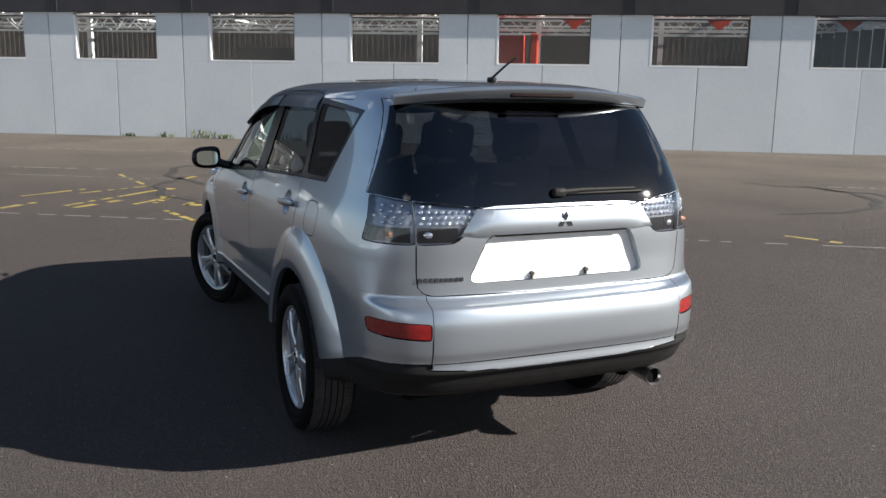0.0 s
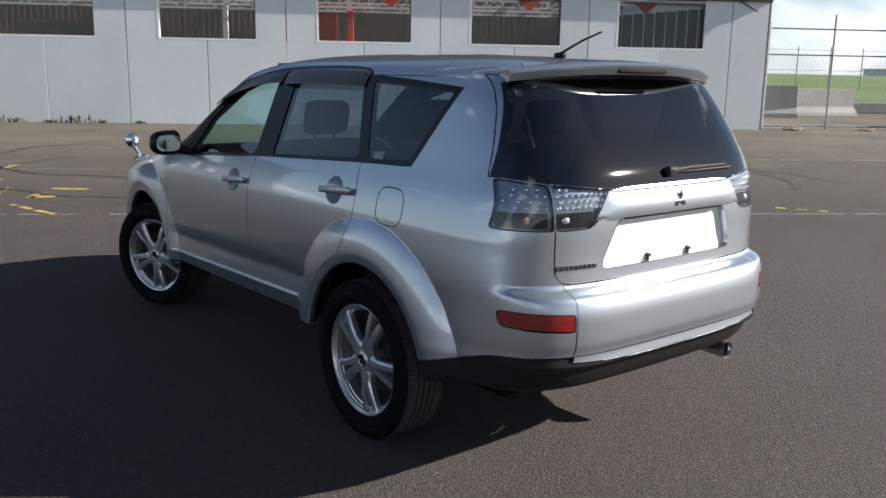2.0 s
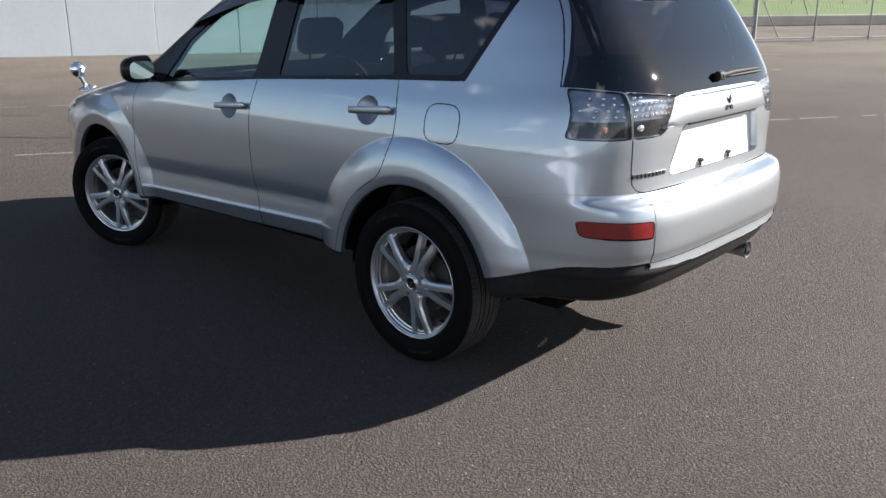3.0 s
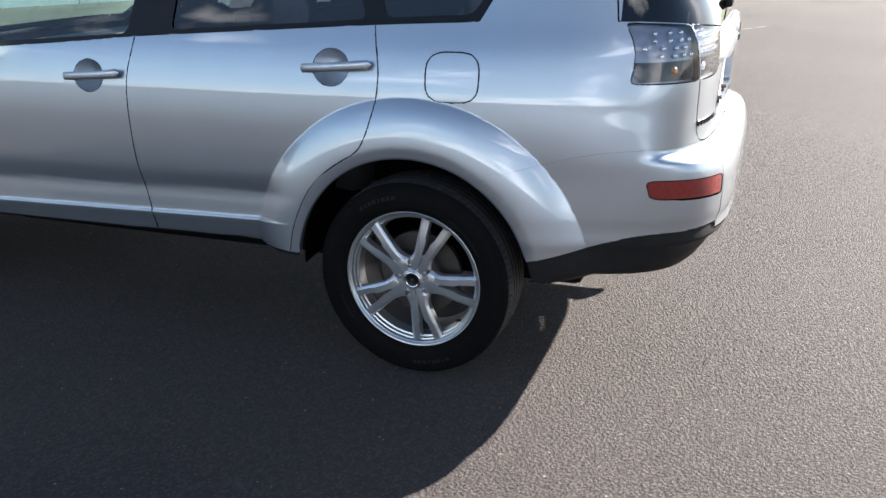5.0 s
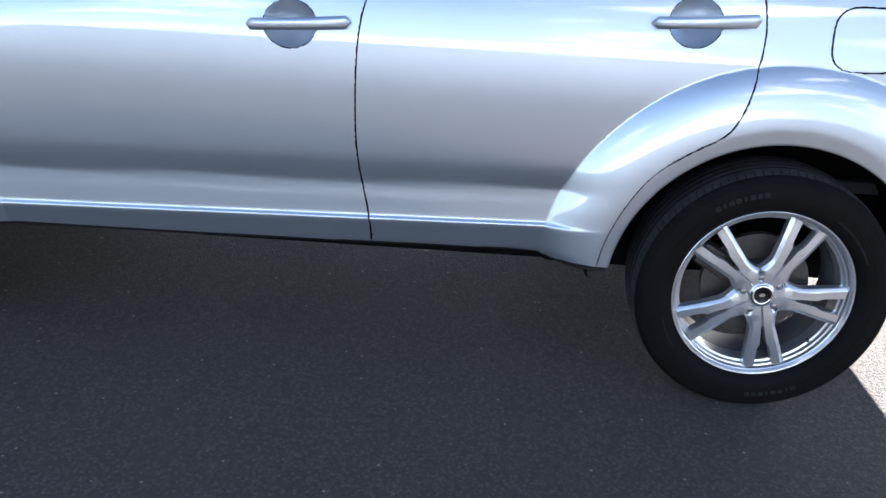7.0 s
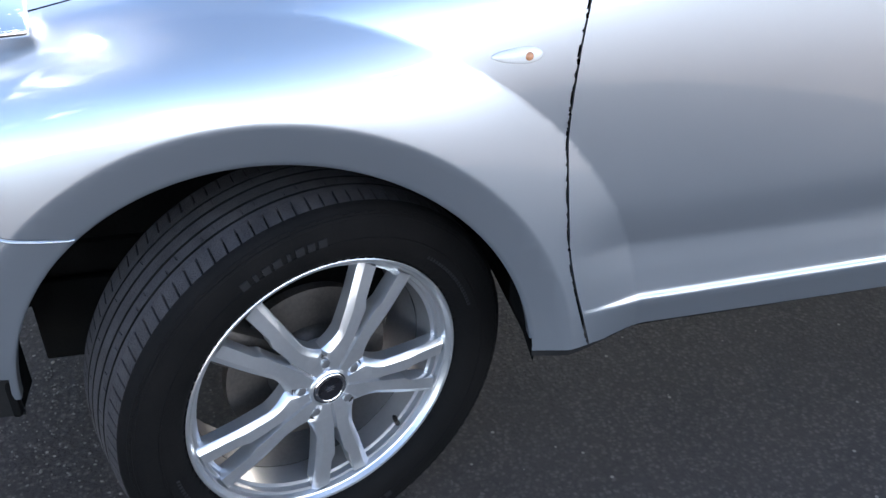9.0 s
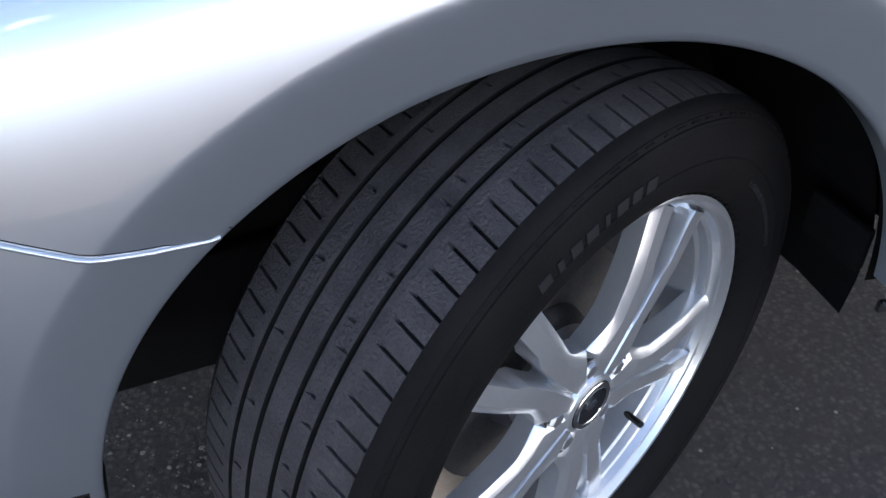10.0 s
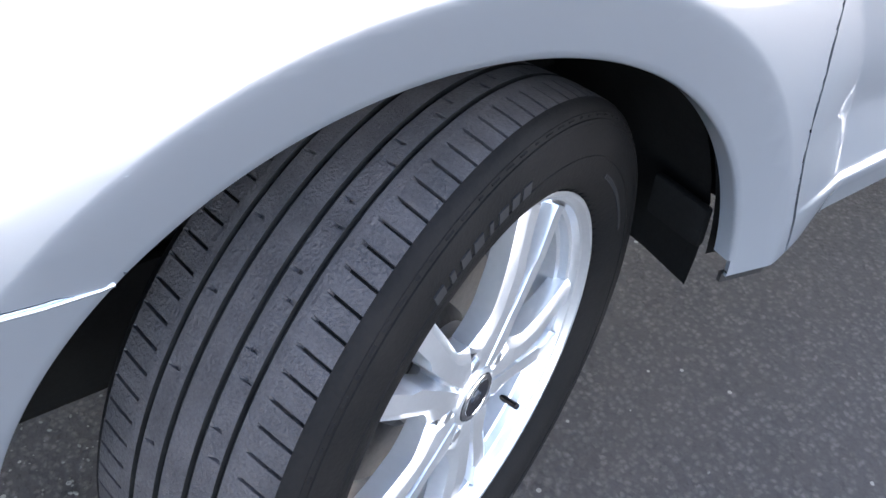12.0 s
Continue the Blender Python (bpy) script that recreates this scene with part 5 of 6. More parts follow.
    for x in (-.125, .135):
        bm = bmesh.new()
        bmesh.ops.create_cone(bm, cap_ends=True, segments=12, radius1=.009, radius2=.007, depth=.020, matrix=pose(x, rear_y(x, .886) + .016, .886, 90, 0, 0))
        add_box(bm, pose(x, rear_y(x, .872) + .018, .868), .010, .012, .022, .002)
        part("plate_bolt", bm, STEEL, gate, smooth=40)
    # tail pipe and tow eye
    v, f = revolve([(-.16, .030), (.0, .034), (.035, .038), (.040, .036), (.036, .033), (-.05, .030), (-.06, 0)], 28)
    pipe = mesh_ob("tail_pipe", v, f, NUT, car, smooth=50, label="dull chrome tail pipe")
    pipe.matrix_basis = pose(.56, -2.165, .346, 0, 0, -90) @ Matrix.Diagonal((1, 1.12, 1.12, 1))
    # flat black disc in the mouth stands for the shade inside the pipe
    v, f = revolve([(.020, .0), (.020, .0325)], 28)
    bore = mesh_ob("pipe_bore", v, f, SHADOWY, pipe, label="black disc for the shaded bore of the tail pipe")
    tube("silencer", SHADOWY, car, [(.5, -1.75, .36), (.53, -2.02, .355)], .06, 14)
    # aerial
    base = Vector((0, -1.60, 1.655))
    bm = bmesh.new()
    add_box(bm, Matrix.Translation(base) @ pose(0, 0, .010, 0, 0, 0), .030, .060, .026, .010)
    ant = part("aerial", bm, BLACK, car, "black roof aerial leaning back", smooth=50)
    tube("aerial_rod", BLACK, ant, [base + Vector((0, -.005, .02)), base + Vector((0, -.13, .072)), base + Vector((-.01, -.245, .105))], .006, 8, taper=.004)


def seat(parent, x, y, z, width, lean=14):
    """A car seat: cushion, back and headrest."""
    bm = bmesh.new()
    add_box(bm, pose(0, .22, .06, 4, 0, 0), width, .52, .16, .05)
    cushion = part("seat", bm, SEAT_CLOTH, parent, "dark cloth seat", smooth=60)
    cushion.location = (x, y, z)
    bm = bmesh.new()
    add_box(bm, pose(0, -.06, .36, lean, 0, 0), width, .13, .62, .055)
    part("backrest", bm, SEAT_CLOTH, cushion, smooth=60)
    bm = bmesh.new()
    add_box(bm, pose(0, -.15, .78, lean, 0, 0), .27, .10, .19, .045)
    part("headrest", bm, SEAT_CLOTH, cushion, smooth=60)
    for s in (-.06, .06):
        tube("headrest_post", STEEL, cushion, [(s, -.12, .64), (s, -.14, .72)], .006, 8)
    return cushion


def build_cabin(car):
    box("cabin_floor", CABIN, car, (0, .0, .435), (1.40, 1.60, .05), .01)
    for sd in (-1, 1):
        box("sill_box", SHADOWY, car, (sd * .755, .03, .450), (.11, 1.72, .08), .01)
    box("load_floor", CABIN, car, (0, -1.45, .55), (1.00, 1.35, .04), .01)
    box("cabin_roof_lining", CABIN, car, (0, -.85, 1.612), (1.08, 1.75, .012))
    for sd in (-1, 1):
        box("door_card", CABIN, car, (sd * .755, .0, .80), (.03, 1.6, .58), .01)
        box("load_side", CABIN, car, (sd * .70, -1.55, 1.00), (.05, 1.0, .26), .02)
    box("load_sill", CABIN, car, (0, -2.14, .78), (1.15, .05, .66), .02)
    # dashboard and steering wheel (right-hand drive)
    bm = bmesh.new()
    add_box(bm, pose(0, .80, .86), 1.42, .50, .34, .08)
    part("dashboard", bm, CABIN, car, smooth=60)
    m = pose(.37, .42, .98, 65, 0, 0)
    pts = [m @ Vector((.185 * math.cos(a), .185 * math.sin(a), 0)) for a in [2 * math.pi * k / 32 for k in range(33)]]
    sw = tube("steering_wheel", BLACK, car, pts, .014, 8, "black steering wheel")
    tube("steering_spoke", BLACK, sw, [m @ Vector((-.18, 0, .0)), m @ Vector((0, 0, .02)), m @ Vector((.18, 0, .0))], .02, 8)
    for x in (-.37, .37):
        seat(car, x, -.05, .55, .50)
    for x in (-.40, 0.0, .40):
        seat(car, x, -.98, .58, .42 if x else .34, 18)
    box("load_cover", CABIN, car, (0, -1.75, .93), (1.2, .5, .02))


CAR = build_car()

# ---- the yard ----
U = Vector((.846, -.531, 0)).normalized()
V = Vector((.531, .846, 0)).normalized()
W0 = Vector((10.36, 18.26, 0))
PITCH = 4.53
YAW = math.degrees(math.atan2(U.y, U.x))


def on_wall(u, v=0.0, z=0.0):
    return W0 + U * u + V * v + Vector((0, 0, z))


def wall_box(bm, u0, u1, v0, v1, z0, z1, bevel=0.0):
    c = on_wall((u0 + u1) / 2, (v0 + v1) / 2, (z0 + z1) / 2)
    add_box(bm, Matrix.Translation(c) @ pose(0, 0, 0, 0, 0, YAW), u1 - u0, v1 - v0, z1 - z0, bevel)


def build_ground():
    s = 400
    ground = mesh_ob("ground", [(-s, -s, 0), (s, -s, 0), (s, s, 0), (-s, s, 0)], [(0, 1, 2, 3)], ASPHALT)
    tagged(ground, "worn dark grey asphalt yard, dry", "ground", kind="structure")
    # worn paint
    def stripe(name, mat, p, q, w, label):
        p, q = Vector((*p, 0)), Vector((*q, 0))
        d = (q - p).normalized()
        e = Vector((-d.y, d.x, 0)) * w / 2
        n = max(2, int((q - p).length / .12))
        verts, faces = [], []
        rnd = random.Random(round(p.x * 97 + p.y * 31))
        for i in range(n + 1):
            c = p + (q - p) * i / n
            k1, k2 = 1 - .35 * rnd.random() ** 2, 1 - .35 * rnd.random() ** 2
            verts += [c + e * k1 + Vector((0, 0, .004)), c - e * k2 + Vector((0, 0, .004))]
        for i in range(n):
            if rnd.random() > .28:
                faces.append((2 * i, 2 * i + 1, 2 * i + 3, 2 * i + 2))
        if not faces:
            faces.append((0, 1, 3, 2))
        tagged(mesh_ob(name, verts, faces, mat), label, "road marking", kind="structure")
    for p, q, w in (((-1.9, 7.25), (-.38, 8.96), .09), ((-1.7, 7.1), (-1.08, 7.73), .13), ((-.95, 7.23), (-.36, 7.92), .10), ((-.73, 7.16), (-.37, 7.92), .10), ((-.34, 9.02), (-.05, 8.86), .24), ((-.52, 7.95), (-.30, 7.98), .20),
                    ((-.42, 7.05), (-.02, 6.88), .20), ((-.05, 7.35), (-.32, 6.93), .12), ((.13, 7.65), (.50, 7.36), .16), ((-.65, 6.6), (-.38, 5.42), .09), ((.1, 10.36), (.44, 10.99), .12), ((-1.6, 8.75), (-.58, 9.47), .09),
                    ((-.85, 11.6), (-.57, 9.64), .08), ((-2.4, 8.6), (-1.5, 9.3), .10), ((-2.6, 7.3), (-2.1, 7.9), .12), ((-3.2, 8.0), (-2.7, 8.6), .10)):
        stripe("yellow_line", YELLOW, p, q, w, "worn yellow paint stroke on the asphalt")
    for p, q in (((5.9, 2.22), (6.20, 1.50)), ((7.04, 1.36), (7.32, .82))):
        stripe("yellow_line", YELLOW, p, q, .10, "short faded yellow stroke on the asphalt")
    for p, q in (((-5.5, 8.72), (12.0, -2.35)), ((-5.0, 13.62), (4.6, 7.5))):
        stripe("faded_line", WHITE_LINE, p, q, .055, "long thin worn line on the asphalt")
    for p, q in (((-6, 15.5), (-1.0, 12.7)), ((-3.4, 19.6), (1.6, 17.0)), ((.6, 14.6), (3.2, 13.2)), ((11.0, 6.2), (15.5, 3.4))):
        stripe("faded_line", WHITE_LINE, p, q, .12, "faded pale parking line on the asphalt")
    # tyre burn-outs
    def skid(cx, cy, r, a0, a1, w):
        verts, faces = [], []
        n = 48
        rnd = random.Random(int(cx * 100 + r * 37))
        for i in range(n + 1):
            a = radians(a0 + (a1 - a0) * i / n)
            f = math.sin(math.pi * i / n) ** .4
            jit = 1 + .02 * math.sin(i * .7)
            for s in (-1, 1):
                rr = r * jit + s * w / 2 * max(.15, f) * (1 + .25 * rnd.random())
                verts.append((cx + rr * math.cos(a), cy + rr * math.sin(a), .0045))
        for i in range(n):
            faces.append((2 * i, 2 * i + 1, 2 * i + 3, 2 * i + 2))
        tagged(mesh_ob("skid_mark", verts, faces, SKID), "black curved tyre skid mark on the asphalt", "skid mark", kind="structure")
    skid(3.6, 11.2, 3.58, 95, 238, .13)
    skid(2.85, 8.75, 3.30, 112, 238, .12)
    skid(8.2, 6.0, 2.45, 12, -112, .15)
    skid(6.4, 4.3, 4.5, 40, -28, .13)
    skid(8.0, 4.6, 2.6, -2, -70, .12)
    skid(15.3, 6.4, 1.35, 60, 200, .12)
    # loose chippings near the car
    bm = bmesh.new()
    rnd = random.Random(5)
    for _ in range(170):
        x, y = rnd.uniform(-3.4, .6), rnd.uniform(-4.5, 2.8)
        r = rnd.uniform(.0012, .0034)
        bmesh.ops.create_icosphere(bm, subdivisions=1, radius=r, matrix=pose(x, y, r * .5, rnd.uniform(0, 90), 0, rnd.uniform(0, 360)) @ Matrix.Diagonal((1, .8, .6, 1)))
    for _ in range(520):
        x, y = rnd.gauss(-.40, .22), rnd.gauss(1.86, .14)
        r = rnd.uniform(.001, .0042) * (1 if rnd.random() < .9 else 1.6)
        bmesh.ops.create_icosphere(bm, subdivisions=1, radius=r, matrix=pose(x, y, r * .4, rnd.uniform(0, 90), 0, rnd.uniform(0, 360)) @ Matrix.Diagonal((1, .75, .6, 1)))
    tagged(part("loose_chippings", bm, PEBBLE, None), "scattered pale stone chippings on the asphalt", "gravel", kind="stuff")


def build_warehouse():
    """Tilt-up concrete wall with a row of openings under a dark fascia, and the shed behind it."""
    first, last = -7, 2
    end = 13.9
    win_w, sill, head, top, thick = 2.78, 2.42, 3.80, 3.90, .22
    start = first * PITCH - 6
    wall = tagged(new("wall_warehouse"), "grey painted concrete panel wall with a row of windows", "wall", kind="structure")
    wall.location = (0, 0, 0)
    half = PITCH / 2
    # panels: each runs from one joint to the next, notched by the openings
    k = first * 2 - 2
    joints = [start]
    u = first * PITCH + win_w / 2 - PITCH
    while u < end - .3:
        if u > start + .2:
            joints.append(u)
        u += half
    joints.append(end)
    opens = [(n * PITCH, n * PITCH + win_w) for n in range(first, last + 1)]
    for a, b in zip(joints[:-1], joints[1:]):
        a2, b2 = a + .014, b - .014
        bm = bmesh.new()
        wall_box(bm, a2, b2, 0, thick, 0, sill, .006)
        cuts = [a2, b2]
        solid = [(a2, b2)]
        for o0, o1 in opens:
            nxt = []
            for s0, s1 in solid:
                if o1 <= s0 or o0 >= s1:
                    nxt.append((s0, s1))
                else:
                    if o0 > s0:
                        nxt.append((s0, o0))
                    if o1 < s1:
                        nxt.append((o1, s1))
            solid = nxt
        for s0, s1 in solid:
            wall_box(bm, s0, s1, 0, thick, sill, top)
        part("panel", bm, CONCRETE, wall)
        bm = bmesh.new()
        wall_box(bm, b - .018, b + .018, .008, thick, 0, sill)
        part("joint", bm, SEALANT if random.random() < .4 else BLOCK, wall)
    for i, (o0, o1) in enumerate(opens):
        win = tagged(new("window_%d" % (i + 1)), "steel-framed window in the concrete wall", "window", kind="structure")
        bm = bmesh.new()
        wall_box(bm, o0, o1, -.003, thick - .06, sill, sill + .05)
        part("window_sill", bm, WHITE_TRIM, win)
        bm = bmesh.new()
        wall_box(bm, o0, o0 + .06, -.003, thick - .06, sill + .05, head)
        part("reveal", bm, WHITE_TRIM, win)
        bm = bmesh.new()
        wall_box(bm, o1 - .03, o1, .05, thick - .04, sill + .05, head)
        wall_box(bm, o0 + .05, o1 - .03, .05, thick - .04, head - .03, head)
        part("window_frame", bm, FASCIA, win)
        bm = bmesh.new()
        wall_box(bm, o0 + .05, o1 - .03, .135, .141, sill + .05, head - .03)
        pane = part("pane", bm, PANE, win)
        pane.visible_shadow = False
    # dark fascia and roof
    bm = bmesh.new()
    wall_box(bm, start, end + .05, -.10, .25, top, 9.4, .01)
    fa = part("fascia", bm, FASCIA, None)
    tagged(fa, "dark sheet-metal fascia above the concrete wall", "fascia", kind="structure")
    for n in range(first, last + 2):
        bm = bmesh.new()
        wall_box(bm, n * PITCH - .52, n * PITCH - .48, -.125, -.10, top + .02, 9.4)
        part("fascia_seam", bm, FASCIA, fa)
    # shed interior
    depth = 14.0
    bm = bmesh.new()
    wall_box(bm, start, end, depth, depth + .2, 0, 5.6)
    back = tagged(part("wall_shed_back", bm, CLADDING, None), "brown-grey clad back wall inside the shed", "wall", kind="structure")
    bm = bmesh.new()
    n = 0
    u = start
    while u < end and n < 260:
        wall_box(bm, u, u + .10, depth - .03, depth, 0, 4.4)
        u += .26
        n += 1
    tagged(part("cladding_ribs", bm, CLADDING, None), "vertical ribs of the shed's inner cladding", "cladding", kind="stuff")
    bm = bmesh.new()
    wall_box(bm, end - .2, end, .25, depth, 0, 5.6)
    wall_box(bm, start, start + .2, .25, depth, 0, 5.6)
    tagged(part("wall_shed_ends", bm, CONCRETE, None), "grey end walls of the shed", "wall", kind="structure")
    # roof with open rooflights
    bm = bmesh.new()
    for v0, v1 in ((-.0, .8), (4.0, 5.2), (8.0, 9.2), (12.6, 13.2)):
        wall_box(bm, start, end, v0, v1, 5.75, 5.85)
    tagged(part("ceiling_shed_roof", bm, CLADDING, None), "shed roof sheets between long open rooflights", "roof", kind="structure")
    for n in range(first, last + 2):
        tr = tagged(new("roof_truss"), "white steel lattice truss under the shed roof", "truss", group="shed trusses")
        u = n * PITCH + 1.0
        for z in (4.55, 5.55):
            bm = bmesh.new()
            wall_box(bm, u - .05, u + .05, .3, depth, z, z + .10)
            part("chord", bm, TRUSS, tr)
        for i in range(9):
            a = on_wall(u, .4 + i * 1.5, 4.6)
            b = on_wall(u, .4 + i * 1.5 + .75, 5.6)
            c = on_wall(u, .4 + i * 1.5 + 1.5, 4.6)
            tube("web", TRUSS, tr, [a, b], .03, 6)
            tube("web", TRUSS, tr, [b, c], .03, 6)
        bm = bmesh.new()
        wall_box(bm, u - .09, u + .09, 7.0, 7.18, 0, 4.55)
        part("column", bm, TRUSS, tr)
    # lattice girders along the shed
    for v, z0, z1 in ((3.2, 3.50, 3.95), (6.5, 3.85, 4.45), (10.2, 4.15, 4.85)):
        gd = tagged(new("lattice_girder"), "long white steel lattice girder inside the shed", "girder", group="shed girders")
        for z in (z0, z1):
            bm = bmesh.new()
            wall_box(bm, start, end - .2, v, v + .06, z, z + .07)
            part("chord", bm, TRUSS, gd)
        bm = bmesh.new()
        k = 0
        u = start + .3
        while u < end - 1.0:
            a, b = on_wall(u, v + .03, z0 if k % 2 else z1), on_wall(u + .6, v + .03, z1 if k % 2 else z0)
            c, d = (a + b) / 2, b - a
            add_box(bm, Matrix.Translation(c) @ d.to_track_quat("Z", "Y").to_matrix().to_4x4(), .035, .035, d.length)
            u += .6
            k += 1
        part("lattice", bm, TRUSS, gd)
    for v in (2.6, 6.2, 10.5):
        bm = bmesh.new()
        wall_box(bm, start, end - .2, v, v + .06, 4.30, 4.37)
        tagged(part("purlin", bm, TRUSS, None), "long white steel rail inside the shed", "beam", group="shed rails")
    # red stacks and hoardings seen through the openings
    for u0, u1, v0, z0, z1 in ((-1.9, .55, 5.0, 0, 3.70), (.9, 1.12, 3.0, 0, 3.55), (-11.6, -7.2, 9.0, 0, 3.3)):
        bm = bmesh.new()
        wall_box(bm, u0, u1, v0, v0 + 1.2, z0, z1, .02)
        tagged(part("red_hoarding", bm, RED_SHEET if u0 > -5 else CLADDING, None), "red sheeted stack inside the shed" if u0 > -5 else "brown stack inside the shed", "stack")
    for u in (1.9, 6.4, 10.3):
        a, b, c = on_wall(u, 2.2, 3.95), on_wall(u + .8, 2.2, 3.95), on_wall(u + .4, 2.2, 3.62)
        verts = [a, b, c] + [p + V * .03 for p in (a, b, c)]
        flag = mesh_ob("red_pennant", verts, [(0, 1, 2), (5, 4, 3), (0, 3, 4, 1), (1, 4, 5, 2), (2, 5, 3, 0)], RED_SHEET)
        tagged(flag, "red triangular pennant hanging inside the shed", "pennant", group="pennants")
    # dark curtain behind the last opening
    bm = bmesh.new()
    for k in range(9):
        wall_box(bm, 2 * PITCH + .2 + k * .36, 2 * PITCH + .52 + k * .36, 1.2, 1.23, .0, 3.75 - .10 * abs(k - 8) * .35)
    tagged(part("strip_curtain", bm, material("dark_blue_pvc", (.05, .065, .075), rough=.35, vary=.2, scale=3), None), "dark blue-grey strip curtain behind the window", "curtain")
    # down pipe and wall lamp bracket near the corner
    dp = tube("down_pipe", GALV, None, [on_wall(end + .055, .06, .05), on_wall(end + .055, .06, 6.0)], .045, 12)
    tagged(dp, "grey down pipe on the corner of the wall", "pipe")
    br = tube("lamp_bracket", FASCIA, None, [on_wall(end - 1.0, -.02, 3.92), on_wall(end - .45, -.13, 3.62)], .025, 8)
    tagged(br, "short dark bracket under the fascia", "bracket")
    # weeds at the foot of the wall
    rnd = random.Random(11)
    for u, s in ((-9.3, .34), (-8.6, .2), (-6.9, .30), (-6.2, .14), (-10.6, .22), (-5.1, .12), (-11.8, .16), (-7.6, .15)):
        bm = bmesh.new()
        for _ in range(34):
            a, r, h = rnd.uniform(0, 6.28), rnd.uniform(0, s * 1.6), rnd.uniform(.3, 1.0) * s
            p = on_wall(u + r * math.cos(a), -.08 - abs(r * .5 * math.sin(a)), 0)
            d = Vector((rnd.uniform(-.5, .5), rnd.uniform(-.5, .2), 1)).normalized()
            e = d.cross(Vector((rnd.uniform(-1, 1), rnd.uniform(-1, 1), 0))).normalized() * .02
            vs = [bm.verts.new(q) for q in (p - e * .4, p + e * .4, p + d * h * .6 + e, p + d * h, p + d * h * .6 - e)]
            bm.faces.new(vs)
        tagged(part("weed", bm, WEED, None), "ragged green weed at the foot of the wall", "weed", group="weeds")


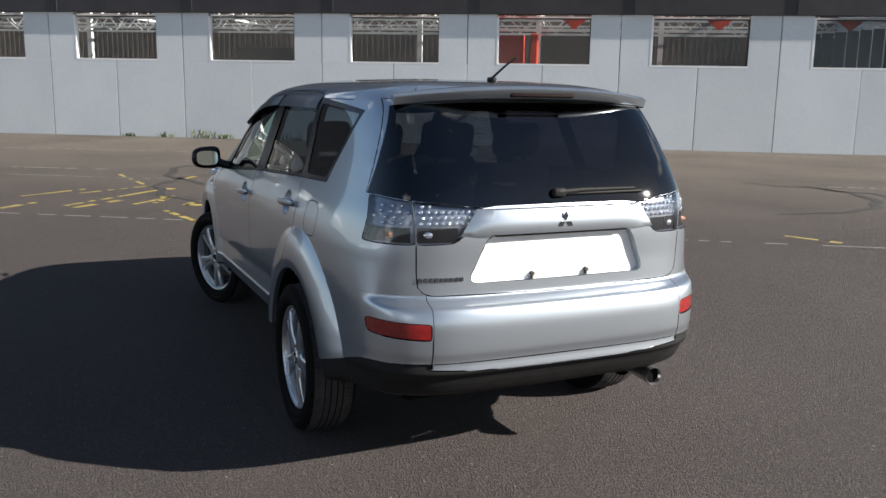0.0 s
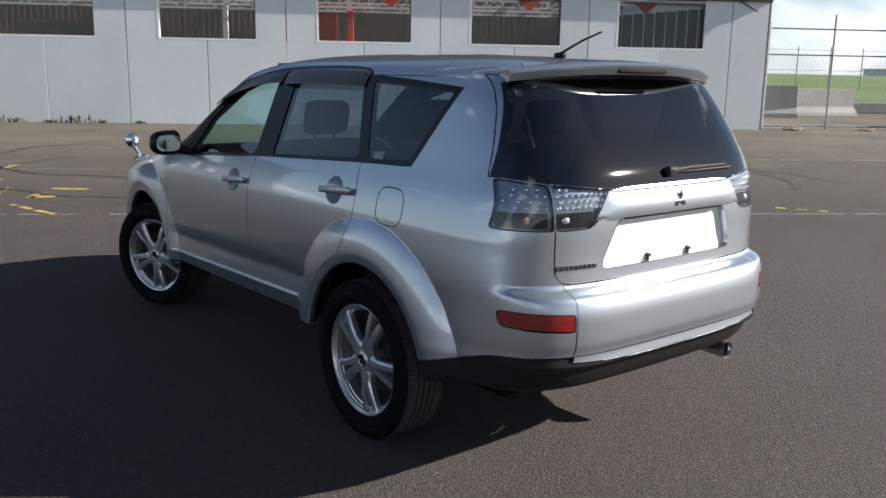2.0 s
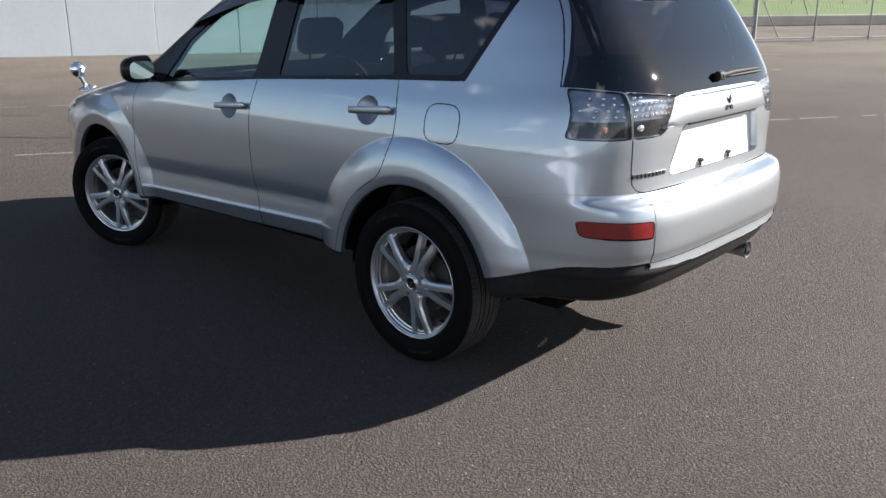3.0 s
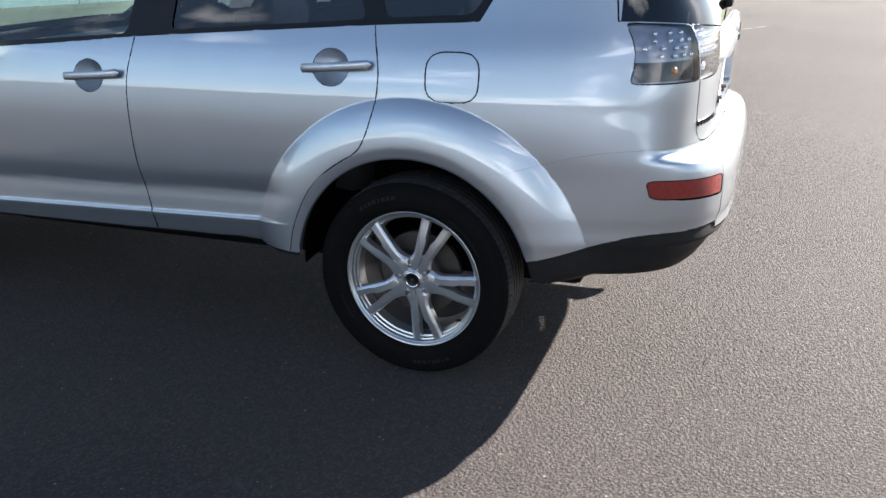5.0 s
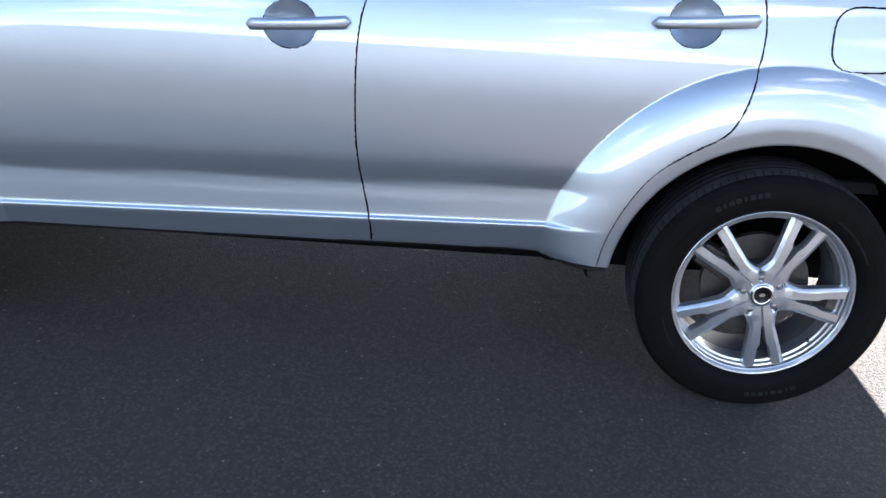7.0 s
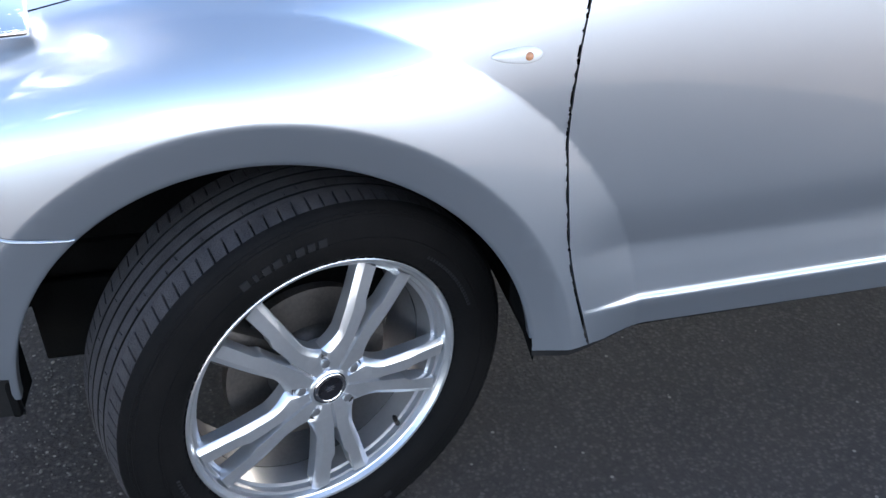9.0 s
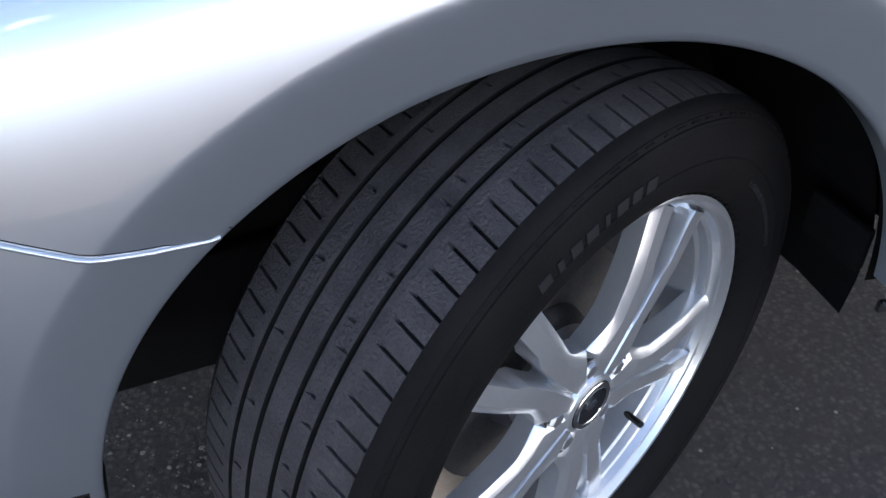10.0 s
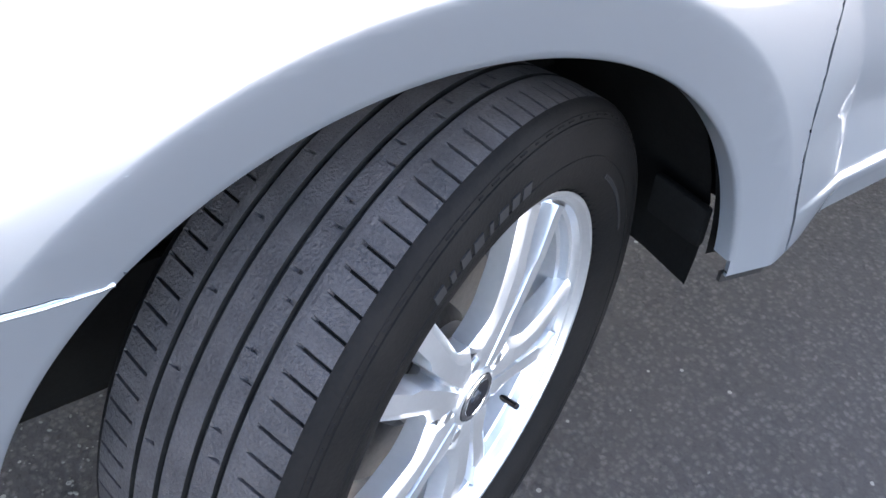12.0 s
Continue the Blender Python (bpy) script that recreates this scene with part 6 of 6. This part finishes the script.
def build_fence():
    end = 13.9
    fence = tagged(new("fence"), "tall galvanised steel mesh fence beside the warehouse", "fence")
    top = 3.35
    posts = [end + .12, end + 2.3, end + 4.65, end + 7.1, end + 9.4, end + 11.8, end + 14.2]
    for i, u in enumerate(posts):
        r = .085 if i == 2 else (.06 if i == 0 else .03)
        tube("post", GALV, fence, [on_wall(u, .15, 0), on_wall(u, .15, top + (.25 if i in (1, 2) else 0))], r, 12)
    for z in (.12, 2.35, 3.15):
        tube("rail", GALV, fence, [on_wall(posts[0], .15, z), on_wall(posts[-1], .15, z)], .025, 8)
    tube("brace", GALV, fence, [on_wall(posts[2], .15, .9 + 1.2), on_wall(posts[2] + 1.05, .15, 3.1)], .02, 8)
    tube("brace", GALV, fence, [on_wall(posts[2] + 2.1, .15, .9), on_wall(posts[2] + 1.05, .15, 3.1)], .02, 8)
    tube("brace", GALV, fence, [on_wall(posts[2], .15, 1.8), on_wall(posts[2] + 1.0, .15, .15)], .02, 8)
    bm = bmesh.new()
    u = posts[0]
    wires = []
    step = .14
    n = int((posts[-1] - posts[0]) / step)
    for i in range(n):
        for s in (-1, 1):
            u0 = posts[0] + i * step
            u1 = u0 + s * 1.0
            if posts[0] <= u1 <= posts[-1]:
                a, b = on_wall(u0, .15 + .004 * s, .12), on_wall(u1, .15 + .004 * s, 2.35)
                d = (b - a).normalized()
                e = d.cross(V) * .0012
                g = V * .0012
                vs = [bm.verts.new(p) for p in (a + e, a + g, a - e - g, b + e, b + g, b - e - g)]
                for q in ((0, 1, 4, 3), (1, 2, 5, 4), (2, 0, 3, 5)):
                    bm.faces.new([vs[t] for t in q])
    part("mesh", bm, GALV, fence, "thin wire mesh")
    # far fence of thin posts
    far = tagged(new("far_fence"), "distant fence of thin steel posts on the grass bank", "fence")
    for k in range(26):
        u, v = end - 3 + k * 2.4, 26 + k * .25
        tube("post", GALV, far, [on_wall(u, v, .4), on_wall(u, v, 3.7)], .035, 6)
    for z in (2.2, 3.5):
        tube("wire", GALV, far, [on_wall(end - 3, 26, z), on_wall(end - 3 + 25 * 2.4, 26 + 6.25, z)], .012, 6)
    # concrete blocks stacked behind the fence
    for u, v, w, h, rot in ((end + 1.2, 9.0, 2.6, 1.25, 12), (end + 4.4, 9.4, 3.4, 1.35, -14), (end + 8.0, 10.5, 3.2, 1.2, 8)):
        c = on_wall(u, v, 0)
        bm = bmesh.new()
        prof = [(-.55, 0), (.55, 0), (.50, .18), (.24, .42), (.16, h), (-.16, h), (-.24, .42), (-.50, .18)]
        vs = [[bm.verts.new((x, y, z)) for y, z in prof] for x in (-w / 2, w / 2)]
        m = len(prof)
        for j in range(m):
            bm.faces.new((vs[0][j], vs[0][(j + 1) % m], vs[1][(j + 1) % m], vs[1][j]))
        bm.faces.new(vs[0][::-1])
        bm.faces.new(vs[1])
        bmesh.ops.recalc_face_normals(bm, faces=bm.faces)
        bmesh.ops.bevel(bm, geom=list(bm.edges), offset=.02, segments=1, affect="EDGES")
        ob = part("concrete_barrier", bm, BLOCK, None)
        ob.matrix_basis = Matrix.Translation(c) @ pose(0, 0, 0, 0, 0, YAW + rot)
        tagged(ob, "grey precast concrete barrier standing behind the fence", "barrier", group="barriers")
    # soil kerb and heaps at the foot of the fence
    rnd = random.Random(3)
    bm = bmesh.new()
    wall_box(bm, end + .3, end + 26, 14.0, 14.6, 0, .55, .05)
    tagged(part("low_wall", bm, BLOCK, None), "low grey retaining wall in front of the grass", "wall", kind="structure")
    for u, s in ((end + 1.1, .28), (end + 3.6, .22)):
        bm = bmesh.new()
        bmesh.ops.create_icosphere(bm, subdivisions=3, radius=1)
        for v in bm.verts:
            k = 1 + .35 * noise.noise(v.co * 2.3)
            v.co = Vector((v.co.x * s * 1.6 * k, v.co.y * s * k, max(-.02, v.co.z * s * .45 * k)))
        ob = part("soil_heap", bm, DEBRIS, None, smooth=50)
        ob.location = on_wall(u, -.1, 0)
        tagged(ob, "small heap of dry soil at the foot of the fence", "soil heap", group="soil heaps")
    # grass bank out to the horizon
    verts, faces = [], []
    rows, cols = 16, 40
    for i in range(rows + 1):
        v = 14.6 + (i / rows) ** 2 * 230
        for j in range(cols + 1):
            u = -90 + j * 8.0
            h = .5 + 1.65 * smoothstep(0, 42, v - 14.6) + .2 * noise.noise(Vector((u * .02, v * .02, 0)))
            verts.append(on_wall(u, v, float(h)))
    for i in range(rows):
        for j in range(cols):
            a = i * (cols + 1) + j
            faces.append((a, a + 1, a + cols + 2, a + cols + 1))
    g = mesh_ob("grass_bank", verts, faces, GRASS, None, smooth=60)
    tagged(g, "long green grass bank behind the yard", "grass", kind="structure")
    for u, v, w, h in ((end + 44, 60, 8, 1.55), (end + 53, 62, 16, 1.75)):
        bm = bmesh.new()
        wall_box(bm, u, u + w, v, v + 5, .5, 1.2 + h, .05)
        ob = part("wall", bm, FAR_WHITE, None)
        b = tagged(new("far_shed"), "distant low white shed on the grass", "shed")
        ob.parent = b
        bm = bmesh.new()
        wall_box(bm, u - .2, u + w + .2, v - .2, v + 5.2, 1.2 + h, 1.35 + h)
        part("roof", bm, FAR_WHITE, b)


build_ground()
build_warehouse()
build_fence()
SHELL.free()
